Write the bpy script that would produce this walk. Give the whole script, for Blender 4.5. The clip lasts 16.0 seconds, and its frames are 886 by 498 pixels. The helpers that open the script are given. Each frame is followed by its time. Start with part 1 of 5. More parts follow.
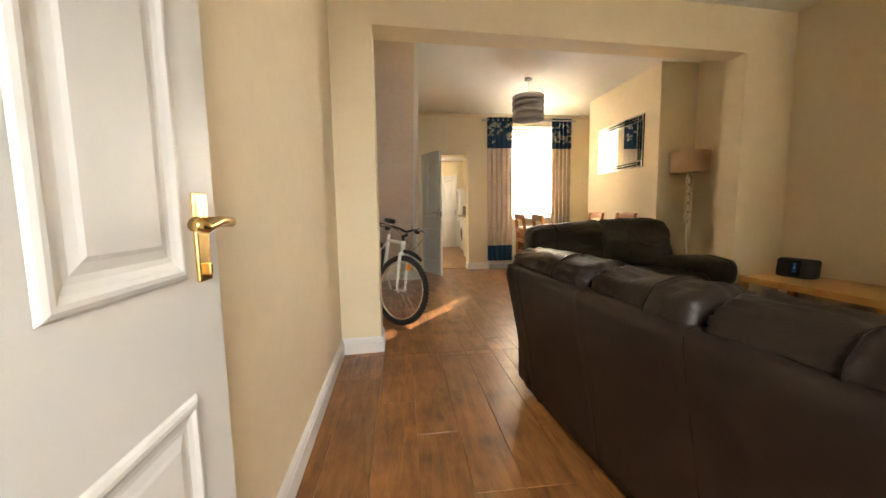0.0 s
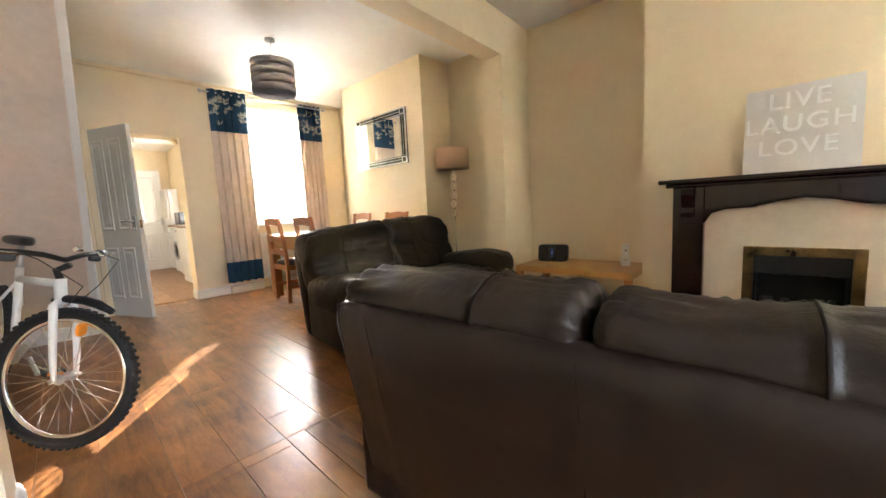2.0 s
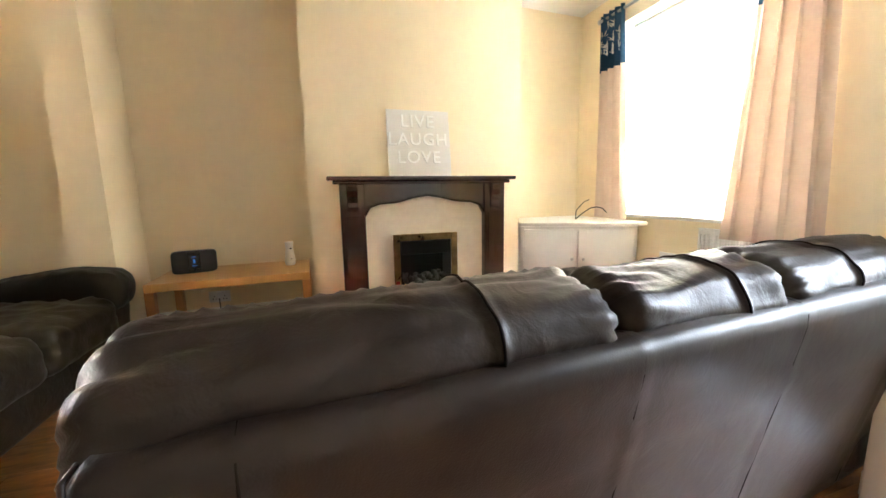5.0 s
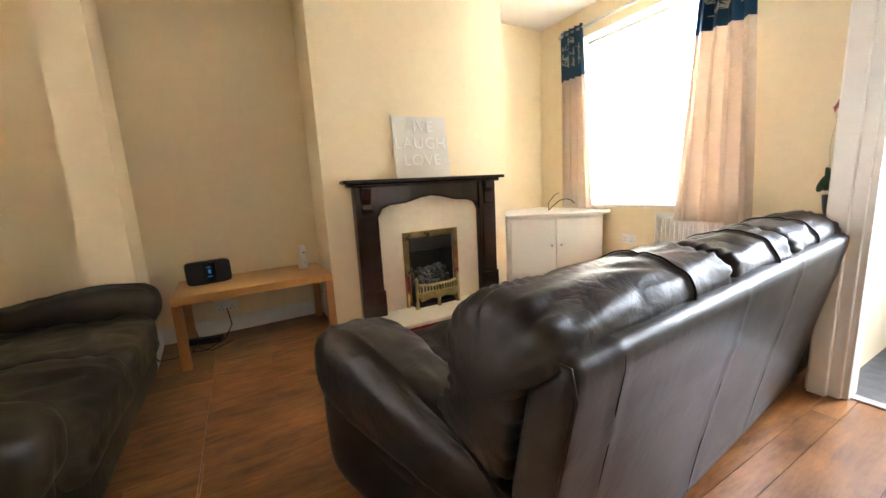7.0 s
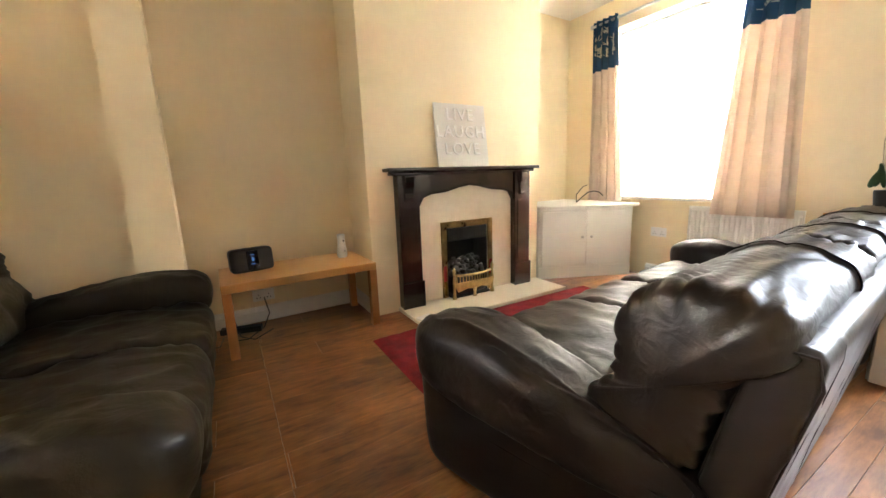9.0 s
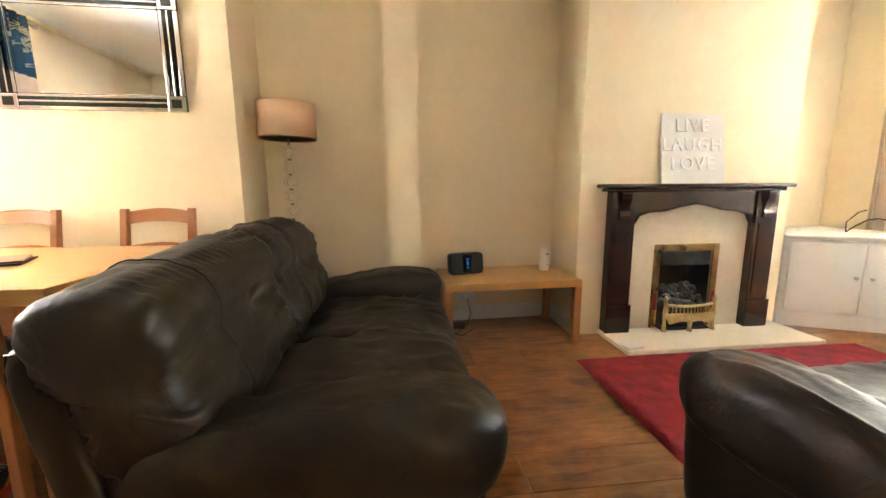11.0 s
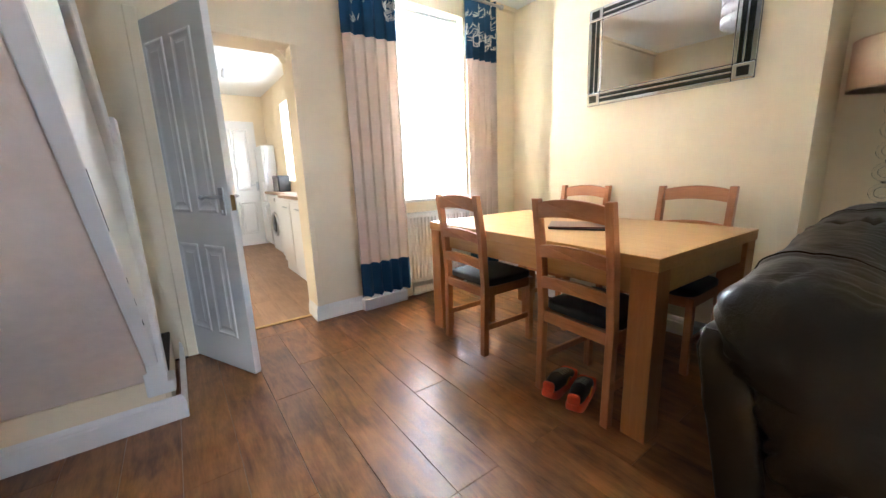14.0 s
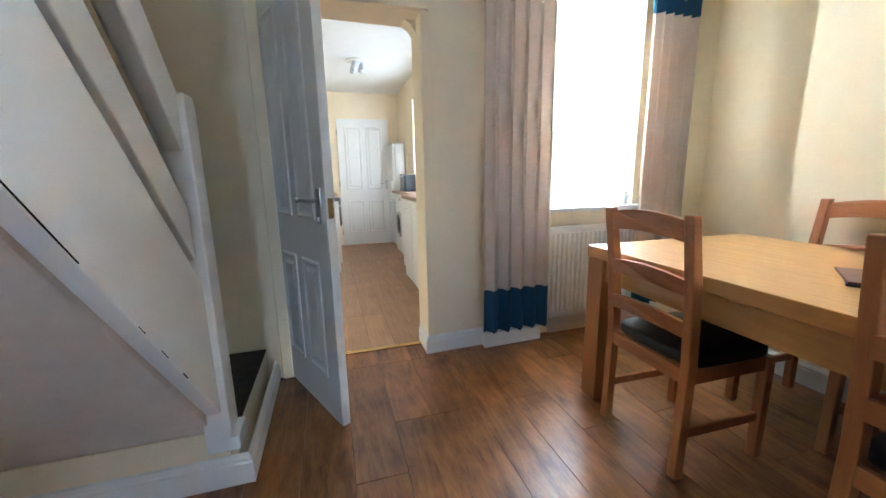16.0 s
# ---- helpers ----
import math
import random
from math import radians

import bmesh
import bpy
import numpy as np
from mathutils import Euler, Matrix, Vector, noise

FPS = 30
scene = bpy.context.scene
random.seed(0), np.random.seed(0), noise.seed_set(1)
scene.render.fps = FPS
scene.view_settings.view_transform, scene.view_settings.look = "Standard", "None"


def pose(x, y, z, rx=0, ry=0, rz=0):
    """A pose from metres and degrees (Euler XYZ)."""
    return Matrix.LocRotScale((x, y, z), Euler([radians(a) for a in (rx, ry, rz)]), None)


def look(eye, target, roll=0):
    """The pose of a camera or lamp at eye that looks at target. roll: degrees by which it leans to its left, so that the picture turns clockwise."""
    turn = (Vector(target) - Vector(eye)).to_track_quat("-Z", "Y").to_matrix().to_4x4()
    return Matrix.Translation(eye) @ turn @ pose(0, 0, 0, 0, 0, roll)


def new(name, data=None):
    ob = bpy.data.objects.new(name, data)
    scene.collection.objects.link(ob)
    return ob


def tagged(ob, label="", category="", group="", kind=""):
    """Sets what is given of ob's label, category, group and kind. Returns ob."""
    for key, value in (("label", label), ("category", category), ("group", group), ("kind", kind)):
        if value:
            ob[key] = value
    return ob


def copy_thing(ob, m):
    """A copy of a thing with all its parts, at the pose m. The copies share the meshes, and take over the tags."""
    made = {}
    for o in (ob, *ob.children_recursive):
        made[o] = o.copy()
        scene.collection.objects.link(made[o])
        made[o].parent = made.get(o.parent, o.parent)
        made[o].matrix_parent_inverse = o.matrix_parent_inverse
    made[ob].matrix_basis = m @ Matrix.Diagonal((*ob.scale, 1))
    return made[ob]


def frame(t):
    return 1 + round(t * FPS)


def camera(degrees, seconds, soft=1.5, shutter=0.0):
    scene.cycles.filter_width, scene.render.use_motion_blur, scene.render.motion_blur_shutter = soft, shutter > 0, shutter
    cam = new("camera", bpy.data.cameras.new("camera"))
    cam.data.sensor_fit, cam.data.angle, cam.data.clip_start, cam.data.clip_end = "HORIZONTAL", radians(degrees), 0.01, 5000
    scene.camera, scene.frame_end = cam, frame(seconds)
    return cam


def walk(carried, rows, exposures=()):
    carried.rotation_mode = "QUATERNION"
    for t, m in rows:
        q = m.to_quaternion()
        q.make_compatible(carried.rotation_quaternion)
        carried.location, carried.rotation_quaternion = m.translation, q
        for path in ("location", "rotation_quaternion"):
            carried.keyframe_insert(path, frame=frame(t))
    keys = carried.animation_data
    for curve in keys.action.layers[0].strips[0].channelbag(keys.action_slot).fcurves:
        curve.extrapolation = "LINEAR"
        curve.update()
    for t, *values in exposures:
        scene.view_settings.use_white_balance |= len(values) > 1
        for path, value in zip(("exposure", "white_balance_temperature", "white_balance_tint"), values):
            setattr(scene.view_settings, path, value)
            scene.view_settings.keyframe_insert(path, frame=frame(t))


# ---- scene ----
cam = camera(100.4, 16.0)
PATH = [
    (0, (0.95, 1.034, 1.014), (1.168, 3.011, 0.81), -0.9),
    (0.5, (0.942, 1.289, 0.997), (1.356, 3.227, 0.73), -0.9),
    (1, (0.95, 1.54, 0.998), (1.655, 3.393, 0.731), -1.9),
    (1.5, (0.96, 1.769, 0.987), (1.985, 3.466, 0.725), -0.5),
    (2, (0.984, 1.997, 0.986), (2.41, 3.381, 0.759), -2.9),
    (2.5, (1.013, 2.145, 0.976), (2.644, 3.281, 0.752), -2.1),
    (3, (1.097, 2.278, 0.969), (2.917, 3.072, 0.726), -2.5),
    (3.5, (1.144, 2.367, 0.957), (3.079, 2.812, 0.72), -1.8),
    (4, (1.132, 2.464, 0.945), (3.119, 2.418, 0.717), -1.5),
    (6.5, (1.172, 3.181, 1.008), (2.942, 2.318, 0.662), -1.5),
    (7, (1.141, 3.345, 1.01), (2.875, 2.407, 0.673), -3.1),
    (7.5, (1.169, 3.445, 1.001), (2.892, 2.488, 0.661), -2.4),
    (8, (1.242, 3.512, 0.998), (2.924, 2.5, 0.615), -2.3),
    (10.5, (1.423, 3.936, 1.044), (3.308, 3.354, 0.71), -0.5),
    (11, (1.437, 4.025, 1.046), (3.401, 3.81, 0.734), -0.4),
    (11.5, (1.391, 4.148, 1.06), (3.345, 4.42, 0.735), -0.2),
    (12, (1.322, 4.266, 1.091), (3.142, 5.001, 0.711), -2.0),
    (12.5, (1.312, 4.332, 1.106), (2.939, 5.429, 0.719), -2.1),
    (13, (1.324, 4.363, 1.105), (2.737, 5.73, 0.738), -2.4),
    (13.5, (1.314, 4.399, 1.094), (2.519, 5.943, 0.688), -2.4),
    (14, (1.316, 4.543, 1.081), (2.452, 6.139, 0.678), -2.1),
    (14.5, (1.318, 4.686, 1.094), (2.418, 6.311, 0.706), -1.9),
    (15, (1.389, 4.852, 1.086), (2.355, 6.561, 0.708), -2.6),
    (15.5, (1.509, 5.041, 1.106), (2.238, 6.866, 0.738), -1.3),
    (16, (1.56, 5.199, 1.085), (2.122, 7.08, 0.702), -1.0),
]
EXPOSURES = [(0.0, 2.3, 7200, 12), (1.0, 2.35, 7200, 12), (2.0, 2.9, 5950, 11), (4.0, 3.45, 5850, 10), (6.5, 3.2, 6000, 12), (8.0, 3.2, 6000, 12), (10.5, 3.5, 6200, 12),
             (11.5, 3.5, 5600, 12), (12.5, 2.9, 5300, 10), (13.5, 2.85, 5200, 10), (15.0, 2.7, 4700, 8), (16.0, 2.3, 4750, 6)]
walk(cam, [(t, look(eye, target, roll)) for t, eye, target, roll in PATH], EXPOSURES)

# ---- world, sun and window light ----
world = bpy.data.worlds.new("sky_world")
scene.world = world
world.use_nodes = True
wn = world.node_tree.nodes
sky = wn.new("ShaderNodeTexSky")
sky.sky_type = 'NISHITA'
sky.sun_disc = False
SUN_ELEV, SUN_AZ = radians(26), radians(37)
sky.sun_elevation, sky.sun_rotation = SUN_ELEV, SUN_AZ
wn["Background"].inputs["Strength"].default_value = 0.12
world.node_tree.links.new(sky.outputs["Color"], wn["Background"].inputs["Color"])

sun_data = bpy.data.lights.new("sun", "SUN")
sun_data.energy, sun_data.angle, sun_data.color = 5.0, radians(0.4), (1.0, 0.93, 0.82)
sun = new("sun", sun_data)
sun_dir = Vector((math.sin(SUN_AZ) * math.cos(SUN_ELEV), math.cos(SUN_AZ) * math.cos(SUN_ELEV), math.sin(SUN_ELEV)))
sun.matrix_world = look(sun_dir * 20, (0, 0, 0))


def window_light(name, eye, target, w, h, watts, color, spread=180):
    """Sky light that stands in a window's opening."""
    d = bpy.data.lights.new(name, "AREA")
    d.shape, d.size, d.size_y, d.energy, d.color, d.spread = 'RECTANGLE', w, h, watts, color, radians(spread)
    o = new(name, d)
    o.matrix_world = look(eye, target)
    return o


window_light("daylight_dining", (3.2, 7.75, 1.65), (3.2, 0, 1.65), 0.9, 1.7, 76, (1.0, 0.97, 0.92), 122)
window_light("daylight_front", (3.2, -0.2, 1.55), (3.2, 5, 1.55), 1.6, 1.7, 63, (1.0, 0.98, 0.95), 150)
window_light("daylight_hall", (1.12, -0.2, 1.45), (1.25, 2.0, 0.15), 0.65, 1.5, 4.6, (0.90, 0.95, 1.0), 95)
window_light("daylight_kitchen", (2.95, 9.5, 1.6), (1.5, 9.5, 1.4), 1.6, 1.0, 6.5, (1.0, 0.97, 0.92))


# ---- materials ----
def mat(name, color, rough=0.5, metal=0.0, var=0.08, scale=6.0, bump=0.0, bscale=60.0, stretch=(1, 1, 1), color2=None,
        per_object=0.0, coat=0.0, rvar=0.0, spec=None):
    """A surface with colour variation at two scales, uneven gloss and fine relief."""
    m = bpy.data.materials.new(name)
    m.use_nodes = True
    n, l = m.node_tree.nodes, m.node_tree.links
    b = n["Principled BSDF"]
    tc = n.new("ShaderNodeTexCoord")
    mp = n.new("ShaderNodeMapping")
    mp.inputs["Scale"].default_value = stretch
    l.new(tc.outputs["Object"], mp.inputs["Vector"])
    n1 = n.new("ShaderNodeTexNoise")
    n1.inputs["Scale"].default_value, n1.inputs["Detail"].default_value = scale, 4
    n2 = n.new("ShaderNodeTexNoise")
    n2.inputs["Scale"].default_value, n2.inputs["Detail"].default_value = scale * 9, 3
    for q in (n1, n2):
        l.new(mp.outputs["Vector"], q.inputs["Vector"])
    mixn = n.new("ShaderNodeMath")
    mixn.operation = 'MULTIPLY_ADD'
    mixn.inputs[1].default_value = 0.35
    l.new(n2.outputs["Fac"], mixn.inputs[0])
    sc = n.new("ShaderNodeMath")
    sc.operation = 'MULTIPLY'
    sc.inputs[1].default_value = 0.65
    l.new(n1.outputs["Fac"], sc.inputs[0])
    l.new(sc.outputs[0], mixn.inputs[2])
    ramp = n.new("ShaderNodeValToRGB")
    c = Vector(color)
    d = Vector(color2) if color2 else c * (1 - 2.2 * var)
    ramp.color_ramp.elements[0].position, ramp.color_ramp.elements[1].position = 0.36, 0.64
    ramp.color_ramp.elements[0].color = (*d, 1)
    ramp.color_ramp.elements[1].color = (*(c if color2 else c * (1 + 0.6 * var)), 1)
    l.new(mixn.outputs[0], ramp.inputs["Fac"])
    out = ramp.outputs["Color"]
    if per_object:
        info = n.new("ShaderNodeObjectInfo")
        mr = n.new("ShaderNodeMapRange")
        mr.inputs["To Min"].default_value, mr.inputs["To Max"].default_value = 1 - per_object, 1 + per_object
        l.new(info.outputs["Random"], mr.inputs["Value"])
        hs = n.new("ShaderNodeHueSaturation")
        l.new(mr.outputs["Result"], hs.inputs["Value"])
        l.new(out, hs.inputs["Color"])
        out = hs.outputs["Color"]
        add = n.new("ShaderNodeVectorMath")
        add.operation = 'ADD'
        k = n.new("ShaderNodeMath")
        k.operation = 'MULTIPLY'
        k.inputs[1].default_value = 40.0
        l.new(info.outputs["Random"], k.inputs[0])
        l.new(mp.outputs["Vector"], add.inputs[0])
        l.new(k.outputs[0], add.inputs[1])
        for q in (n1, n2):
            l.new(add.outputs[0], q.inputs["Vector"])
    l.new(out, b.inputs["Base Color"])
    b.inputs["Metallic"].default_value = metal
    if rvar:
        mr2 = n.new("ShaderNodeMapRange")
        mr2.inputs["From Min"].default_value, mr2.inputs["From Max"].default_value = 0.3, 0.7
        mr2.inputs["To Min"].default_value, mr2.inputs["To Max"].default_value = rough - rvar, rough + rvar
        l.new(n1.outputs["Fac"], mr2.inputs["Value"])
        l.new(mr2.outputs["Result"], b.inputs["Roughness"])
    else:
        b.inputs["Roughness"].default_value = rough
    b.inputs["Coat Weight"].default_value = coat
    if spec is not None:
        b.inputs["Specular IOR Level"].default_value = spec
    if bump:
        nb = n.new("ShaderNodeTexNoise")
        nb.inputs["Scale"].default_value, nb.inputs["Detail"].default_value = bscale, 5
        l.new(mp.outputs["Vector"], nb.inputs["Vector"])
        bp = n.new("ShaderNodeBump")
        bp.inputs["Strength"].default_value, bp.inputs["Distance"].default_value = bump, 0.01
        l.new(nb.outputs["Fac"], bp.inputs["Height"])
        l.new(bp.outputs["Normal"], b.inputs["Normal"])
    return m


def wood(name, light, dark, rough, grain=(1.2, 14, 14), per_object=0.0, knots=0.0, coat=0.0, scale=3.0):
    """Timber: streaks along one axis with distorted rings and fine pores."""
    m = bpy.data.materials.new(name)
    m.use_nodes = True
    n, l = m.node_tree.nodes, m.node_tree.links
    b = n["Principled BSDF"]
    tc = n.new("ShaderNodeTexCoord")
    vec = tc.outputs["Object"]
    info = n.new("ShaderNodeObjectInfo")
    if per_object:
        k = n.new("ShaderNodeMath")
        k.operation = 'MULTIPLY'
        k.inputs[1].default_value = 57.0
        l.new(info.outputs["Random"], k.inputs[0])
        add = n.new("ShaderNodeVectorMath")
        add.operation = 'ADD'
        l.new(vec, add.inputs[0])
        l.new(k.outputs[0], add.inputs[1])
        vec = add.outputs[0]
    mp = n.new("ShaderNodeMapping")
    mp.inputs["Scale"].default_value = grain
    l.new(vec, mp.inputs["Vector"])
    n1 = n.new("ShaderNodeTexNoise")
    n1.inputs["Scale"].default_value, n1.inputs["Detail"].default_value, n1.inputs["Distortion"].default_value = scale, 6, 1.2
    n2 = n.new("ShaderNodeTexNoise")
    n2.inputs["Scale"].default_value, n2.inputs["Detail"].default_value = scale * 8, 3
    l.new(mp.outputs["Vector"], n1.inputs["Vector"])
    l.new(mp.outputs["Vector"], n2.inputs["Vector"])
    mx = n.new("ShaderNodeMath")
    mx.operation = 'MULTIPLY_ADD'
    mx.inputs[1].default_value = 0.3
    l.new(n2.outputs["Fac"], mx.inputs[0])
    sc = n.new("ShaderNodeMath")
    sc.operation = 'MULTIPLY'
    sc.inputs[1].default_value = 0.7
    l.new(n1.outputs["Fac"], sc.inputs[0])
    l.new(sc.outputs[0], mx.inputs[2])
    val = mx.outputs[0]
    if knots:
        big = n.new("ShaderNodeTexNoise")
        big.inputs["Scale"].default_value, big.inputs["Detail"].default_value = 5.0, 4
        l.new(vec, big.inputs["Vector"])
        kn = n.new("ShaderNodeMath")
        kn.operation = 'MULTIPLY_ADD'
        kn.inputs[1].default_value = knots
        l.new(big.outputs["Fac"], kn.inputs[0])
        l.new(val, kn.inputs[2])
        sub = n.new("ShaderNodeMath")
        sub.operation = 'SUBTRACT'
        sub.inputs[1].default_value = knots * 0.5
        l.new(kn.outputs[0], sub.inputs[0])
        val = sub.outputs[0]
    ramp = n.new("ShaderNodeValToRGB")
    ramp.color_ramp.elements[0].position, ramp.color_ramp.elements[1].position = 0.28, 0.74
    ramp.color_ramp.elements[0].color, ramp.color_ramp.elements[1].color = (*dark, 1), (*light, 1)
    l.new(val, ramp.inputs["Fac"])
    out = ramp.outputs["Color"]
    if per_object:
        hs = n.new("ShaderNodeHueSaturation")
        mr = n.new("ShaderNodeMapRange")
        mr.inputs["To Min"].default_value, mr.inputs["To Max"].default_value = 1 - per_object, 1 + per_object
        l.new(info.outputs["Random"], mr.inputs["Value"])
        l.new(mr.outputs["Result"], hs.inputs["Value"])
        l.new(out, hs.inputs["Color"])
        out = hs.outputs["Color"]
    l.new(out, b.inputs["Base Color"])
    mr2 = n.new("ShaderNodeMapRange")
    mr2.inputs["From Min"].default_value, mr2.inputs["From Max"].default_value = 0.3, 0.7
    mr2.inputs["To Min"].default_value, mr2.inputs["To Max"].default_value = rough + 0.012, rough - 0.012
    l.new(n1.outputs["Fac"], mr2.inputs["Value"])
    l.new(mr2.outputs["Result"], b.inputs["Roughness"])
    b.inputs["Coat Weight"].default_value = coat
    bp = n.new("ShaderNodeBump")
    bp.inputs["Strength"].default_value, bp.inputs["Distance"].default_value = 0.02, 0.0006
    l.new(mx.outputs[0], bp.inputs["Height"])
    l.new(bp.outputs["Normal"], b.inputs["Normal"])
    return m


def sheer(name, color, share, rough=0.8):
    """Cloth or slat that lets part of the light through."""
    m = mat(name, color, rough, var=0.05, scale=5, bump=0.1, bscale=180)
    n, l = m.node_tree.nodes, m.node_tree.links
    tr = n.new("ShaderNodeBsdfTranslucent")
    tr.inputs["Color"].default_value = (*color, 1)
    mx = n.new("ShaderNodeMixShader")
    mx.inputs["Fac"].default_value = share
    l.new(n["Principled BSDF"].outputs[0], mx.inputs[1])
    l.new(tr.outputs[0], mx.inputs[2])
    l.new(mx.outputs[0], n["Material Output"].inputs["Surface"])
    return m


def glass(name, tint=(1, 1, 1), rough=0.0):
    m = bpy.data.materials.new(name)
    m.use_nodes = True
    b = m.node_tree.nodes["Principled BSDF"]
    b.inputs["Base Color"].default_value = (*tint, 1)
    b.inputs["Transmission Weight"].default_value = 1.0
    b.inputs["Roughness"].default_value = rough
    b.inputs["IOR"].default_value = 1.45
    return m


def leather(name, color, rough, slack=0.22):
    """Bonded leather: pebbled grain, patchy gloss, and creases where it hangs slack."""
    m = mat(name, color, rough, var=0.06, scale=5, rvar=0.03, coat=0.0, spec=0.31)
    n, l = m.node_tree.nodes, m.node_tree.links
    b = n["Principled BSDF"]
    tc = n.new("ShaderNodeTexCoord")
    v = n.new("ShaderNodeTexVoronoi")
    v.inputs["Scale"].default_value = 300
    w = n.new("ShaderNodeTexNoise")
    w.inputs["Scale"].default_value, w.inputs["Detail"].default_value, w.inputs["Distortion"].default_value = 16, 3, 1.4
    for q in (v, w):
        l.new(tc.outputs["Object"], q.inputs["Vector"])
    last = None
    for src, strength, dist in ((w.outputs["Fac"], slack, 0.014), (v.outputs["Distance"], 0.12, 0.0016)):
        bp = n.new("ShaderNodeBump")
        bp.inputs["Strength"].default_value, bp.inputs["Distance"].default_value = strength, dist
        l.new(src, bp.inputs["Height"])
        if last:
            l.new(last.outputs["Normal"], bp.inputs["Normal"])
        last = bp
    l.new(last.outputs["Normal"], b.inputs["Normal"])
    return m


M_WALL = mat("cream_wall_paint", (0.86, 0.735, 0.52), 0.75, var=0.02, scale=1.6, bump=0.12, bscale=90)
# Stair soffit: a little darker and pinker than the wall paint.
M_SOFFIT = mat("pinkish_plaster_paint", (0.74, 0.62, 0.52), 0.8, var=0.05, scale=2.2, bump=0.2, bscale=45)
M_CEIL = mat("white_ceiling_paint", (0.88, 0.86, 0.81), 0.85, var=0.02, scale=1.2, bump=0.1, bscale=70)
M_GLOSS = mat("white_gloss_paint", (0.80, 0.78, 0.74), 0.42, var=0.006, scale=5, bump=0.03, bscale=40, rvar=0.03)
M_PLANK = wood("dark_laminate_plank", (0.40, 0.168, 0.050), (0.115, 0.042, 0.012), 0.32, grain=(6, 0.9, 6), per_object=0.17, knots=0.7)
M_VINYL = wood("light_vinyl_plank", (0.42, 0.25, 0.13), (0.27, 0.15, 0.075), 0.45, grain=(13, 1.2, 13), per_object=0.12, knots=0.4)
M_GAP = mat("joint_dark", (0.02, 0.011, 0.007), 0.7)
M_LEATHER = leather("brown_leather", (0.0185, 0.0112, 0.0075), 0.42)
M_LEATHER2 = leather("olive_brown_leather", (0.0200, 0.0132, 0.0055), 0.41)
M_TAUT = leather("brown_leather_stretched", (0.0185, 0.0112, 0.0080), 0.36, 0.06)
M_TAUT2 = leather("olive_brown_leather_stretched", (0.0200, 0.0132, 0.0055), 0.36, 0.06)
M_SEAM = mat("leather_seam", (0.010, 0.006, 0.004), 0.75, spec=0.1)
M_MAHOG = wood("dark_mahogany", (0.036, 0.012, 0.008), (0.022, 0.008, 0.006), 0.25, grain=(16, 16, 1.2), coat=0.3)
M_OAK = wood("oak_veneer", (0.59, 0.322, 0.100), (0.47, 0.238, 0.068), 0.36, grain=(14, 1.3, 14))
# Legs: upright grain, with side shade put into a darker, redder colour.
M_OAKSHADED = wood("oak_veneer_upright_shaded", (0.49, 0.213, 0.062), (0.39, 0.158, 0.043), 0.38, grain=(14, 14, 1.3))
M_CHAIR = wood("antique_pine_stain", (0.50, 0.21, 0.075), (0.36, 0.135, 0.045), 0.36, grain=(14, 14, 1.6))
M_CHAIRX = wood("antique_pine_rail", (0.50, 0.21, 0.075), (0.36, 0.135, 0.045), 0.36, grain=(14, 1.6, 14))
M_SEATPAD = mat("black_seat_leatherette", (0.014, 0.014, 0.016), 0.42, bump=0.12, bscale=160)
M_BRASS = mat("polished_brass", (0.78, 0.52, 0.20), 0.22, 1.0, var=0.08, scale=12, rvar=0.08)
M_BRASSDK = mat("antique_brass", (0.42, 0.29, 0.12), 0.33, 1.0, var=0.2, scale=14, rvar=0.08)
M_FRET = mat("cast_brass", (0.58, 0.45, 0.21), 0.40, 1.0, var=0.2, scale=14, rvar=0.06)
M_CHROME = mat("chrome", (0.8, 0.8, 0.8), 0.12, 1.0, var=0.03)
M_STEEL = mat("brushed_steel", (0.6, 0.6, 0.6), 0.32, 1.0, var=0.05)
M_BLACK = mat("black_plastic", (0.012, 0.012, 0.014), 0.4, bump=0.05, bscale=200)
M_RUBBER = mat("black_rubber", (0.016, 0.016, 0.017), 0.65, bump=0.2, bscale=120)
M_SOOT = mat("matt_black_iron", (0.008, 0.008, 0.008), 0.6, bump=0.2, bscale=80)
M_MARBLE = mat("cream_marble", (0.78, 0.70, 0.56), 0.3, var=0.05, scale=3, color2=(0.70, 0.61, 0.47))
M_WHITEPL = mat("white_plastic", (0.82, 0.82, 0.80), 0.35, var=0.02)
M_MIRROR = mat("mirror_silver", (0.92, 0.93, 0.92), 0.015, 1.0, var=0.0)
M_MIRRORDK = mat("smoked_mirror", (0.10, 0.115, 0.11), 0.04, 1.0, var=0.05)
M_BEVEL = mat("bevelled_mirror", (0.80, 0.84, 0.83), 0.06, 1.0, var=0.02)
M_COAL = mat("ceramic_coal", (0.035, 0.034, 0.033), 0.7, color2=(0.16, 0.155, 0.15), scale=10, bump=0.6, bscale=40, per_object=0.4)
M_RUG = mat("red_pile", (0.30, 0.012, 0.022), 0.95, var=0.2, scale=14, bump=0.9, bscale=240)
M_CARPET = mat("grey_carpet", (0.16, 0.155, 0.155), 0.95, var=0.15, scale=20, bump=0.7, bscale=260)
M_STAIRCARPET = mat("dark_brown_carpet", (0.05, 0.037, 0.028), 0.95, var=0.15, scale=20, bump=0.7, bscale=260)
M_CURTAIN = sheer("beige_curtain_cloth", (0.71, 0.595, 0.50), 0.32)
M_TEAL = sheer("navy_curtain_cloth", (0.018, 0.075, 0.15), 0.25)
M_LEAFCREAM = mat("cream_embroidery", (0.50, 0.50, 0.44), 0.8)
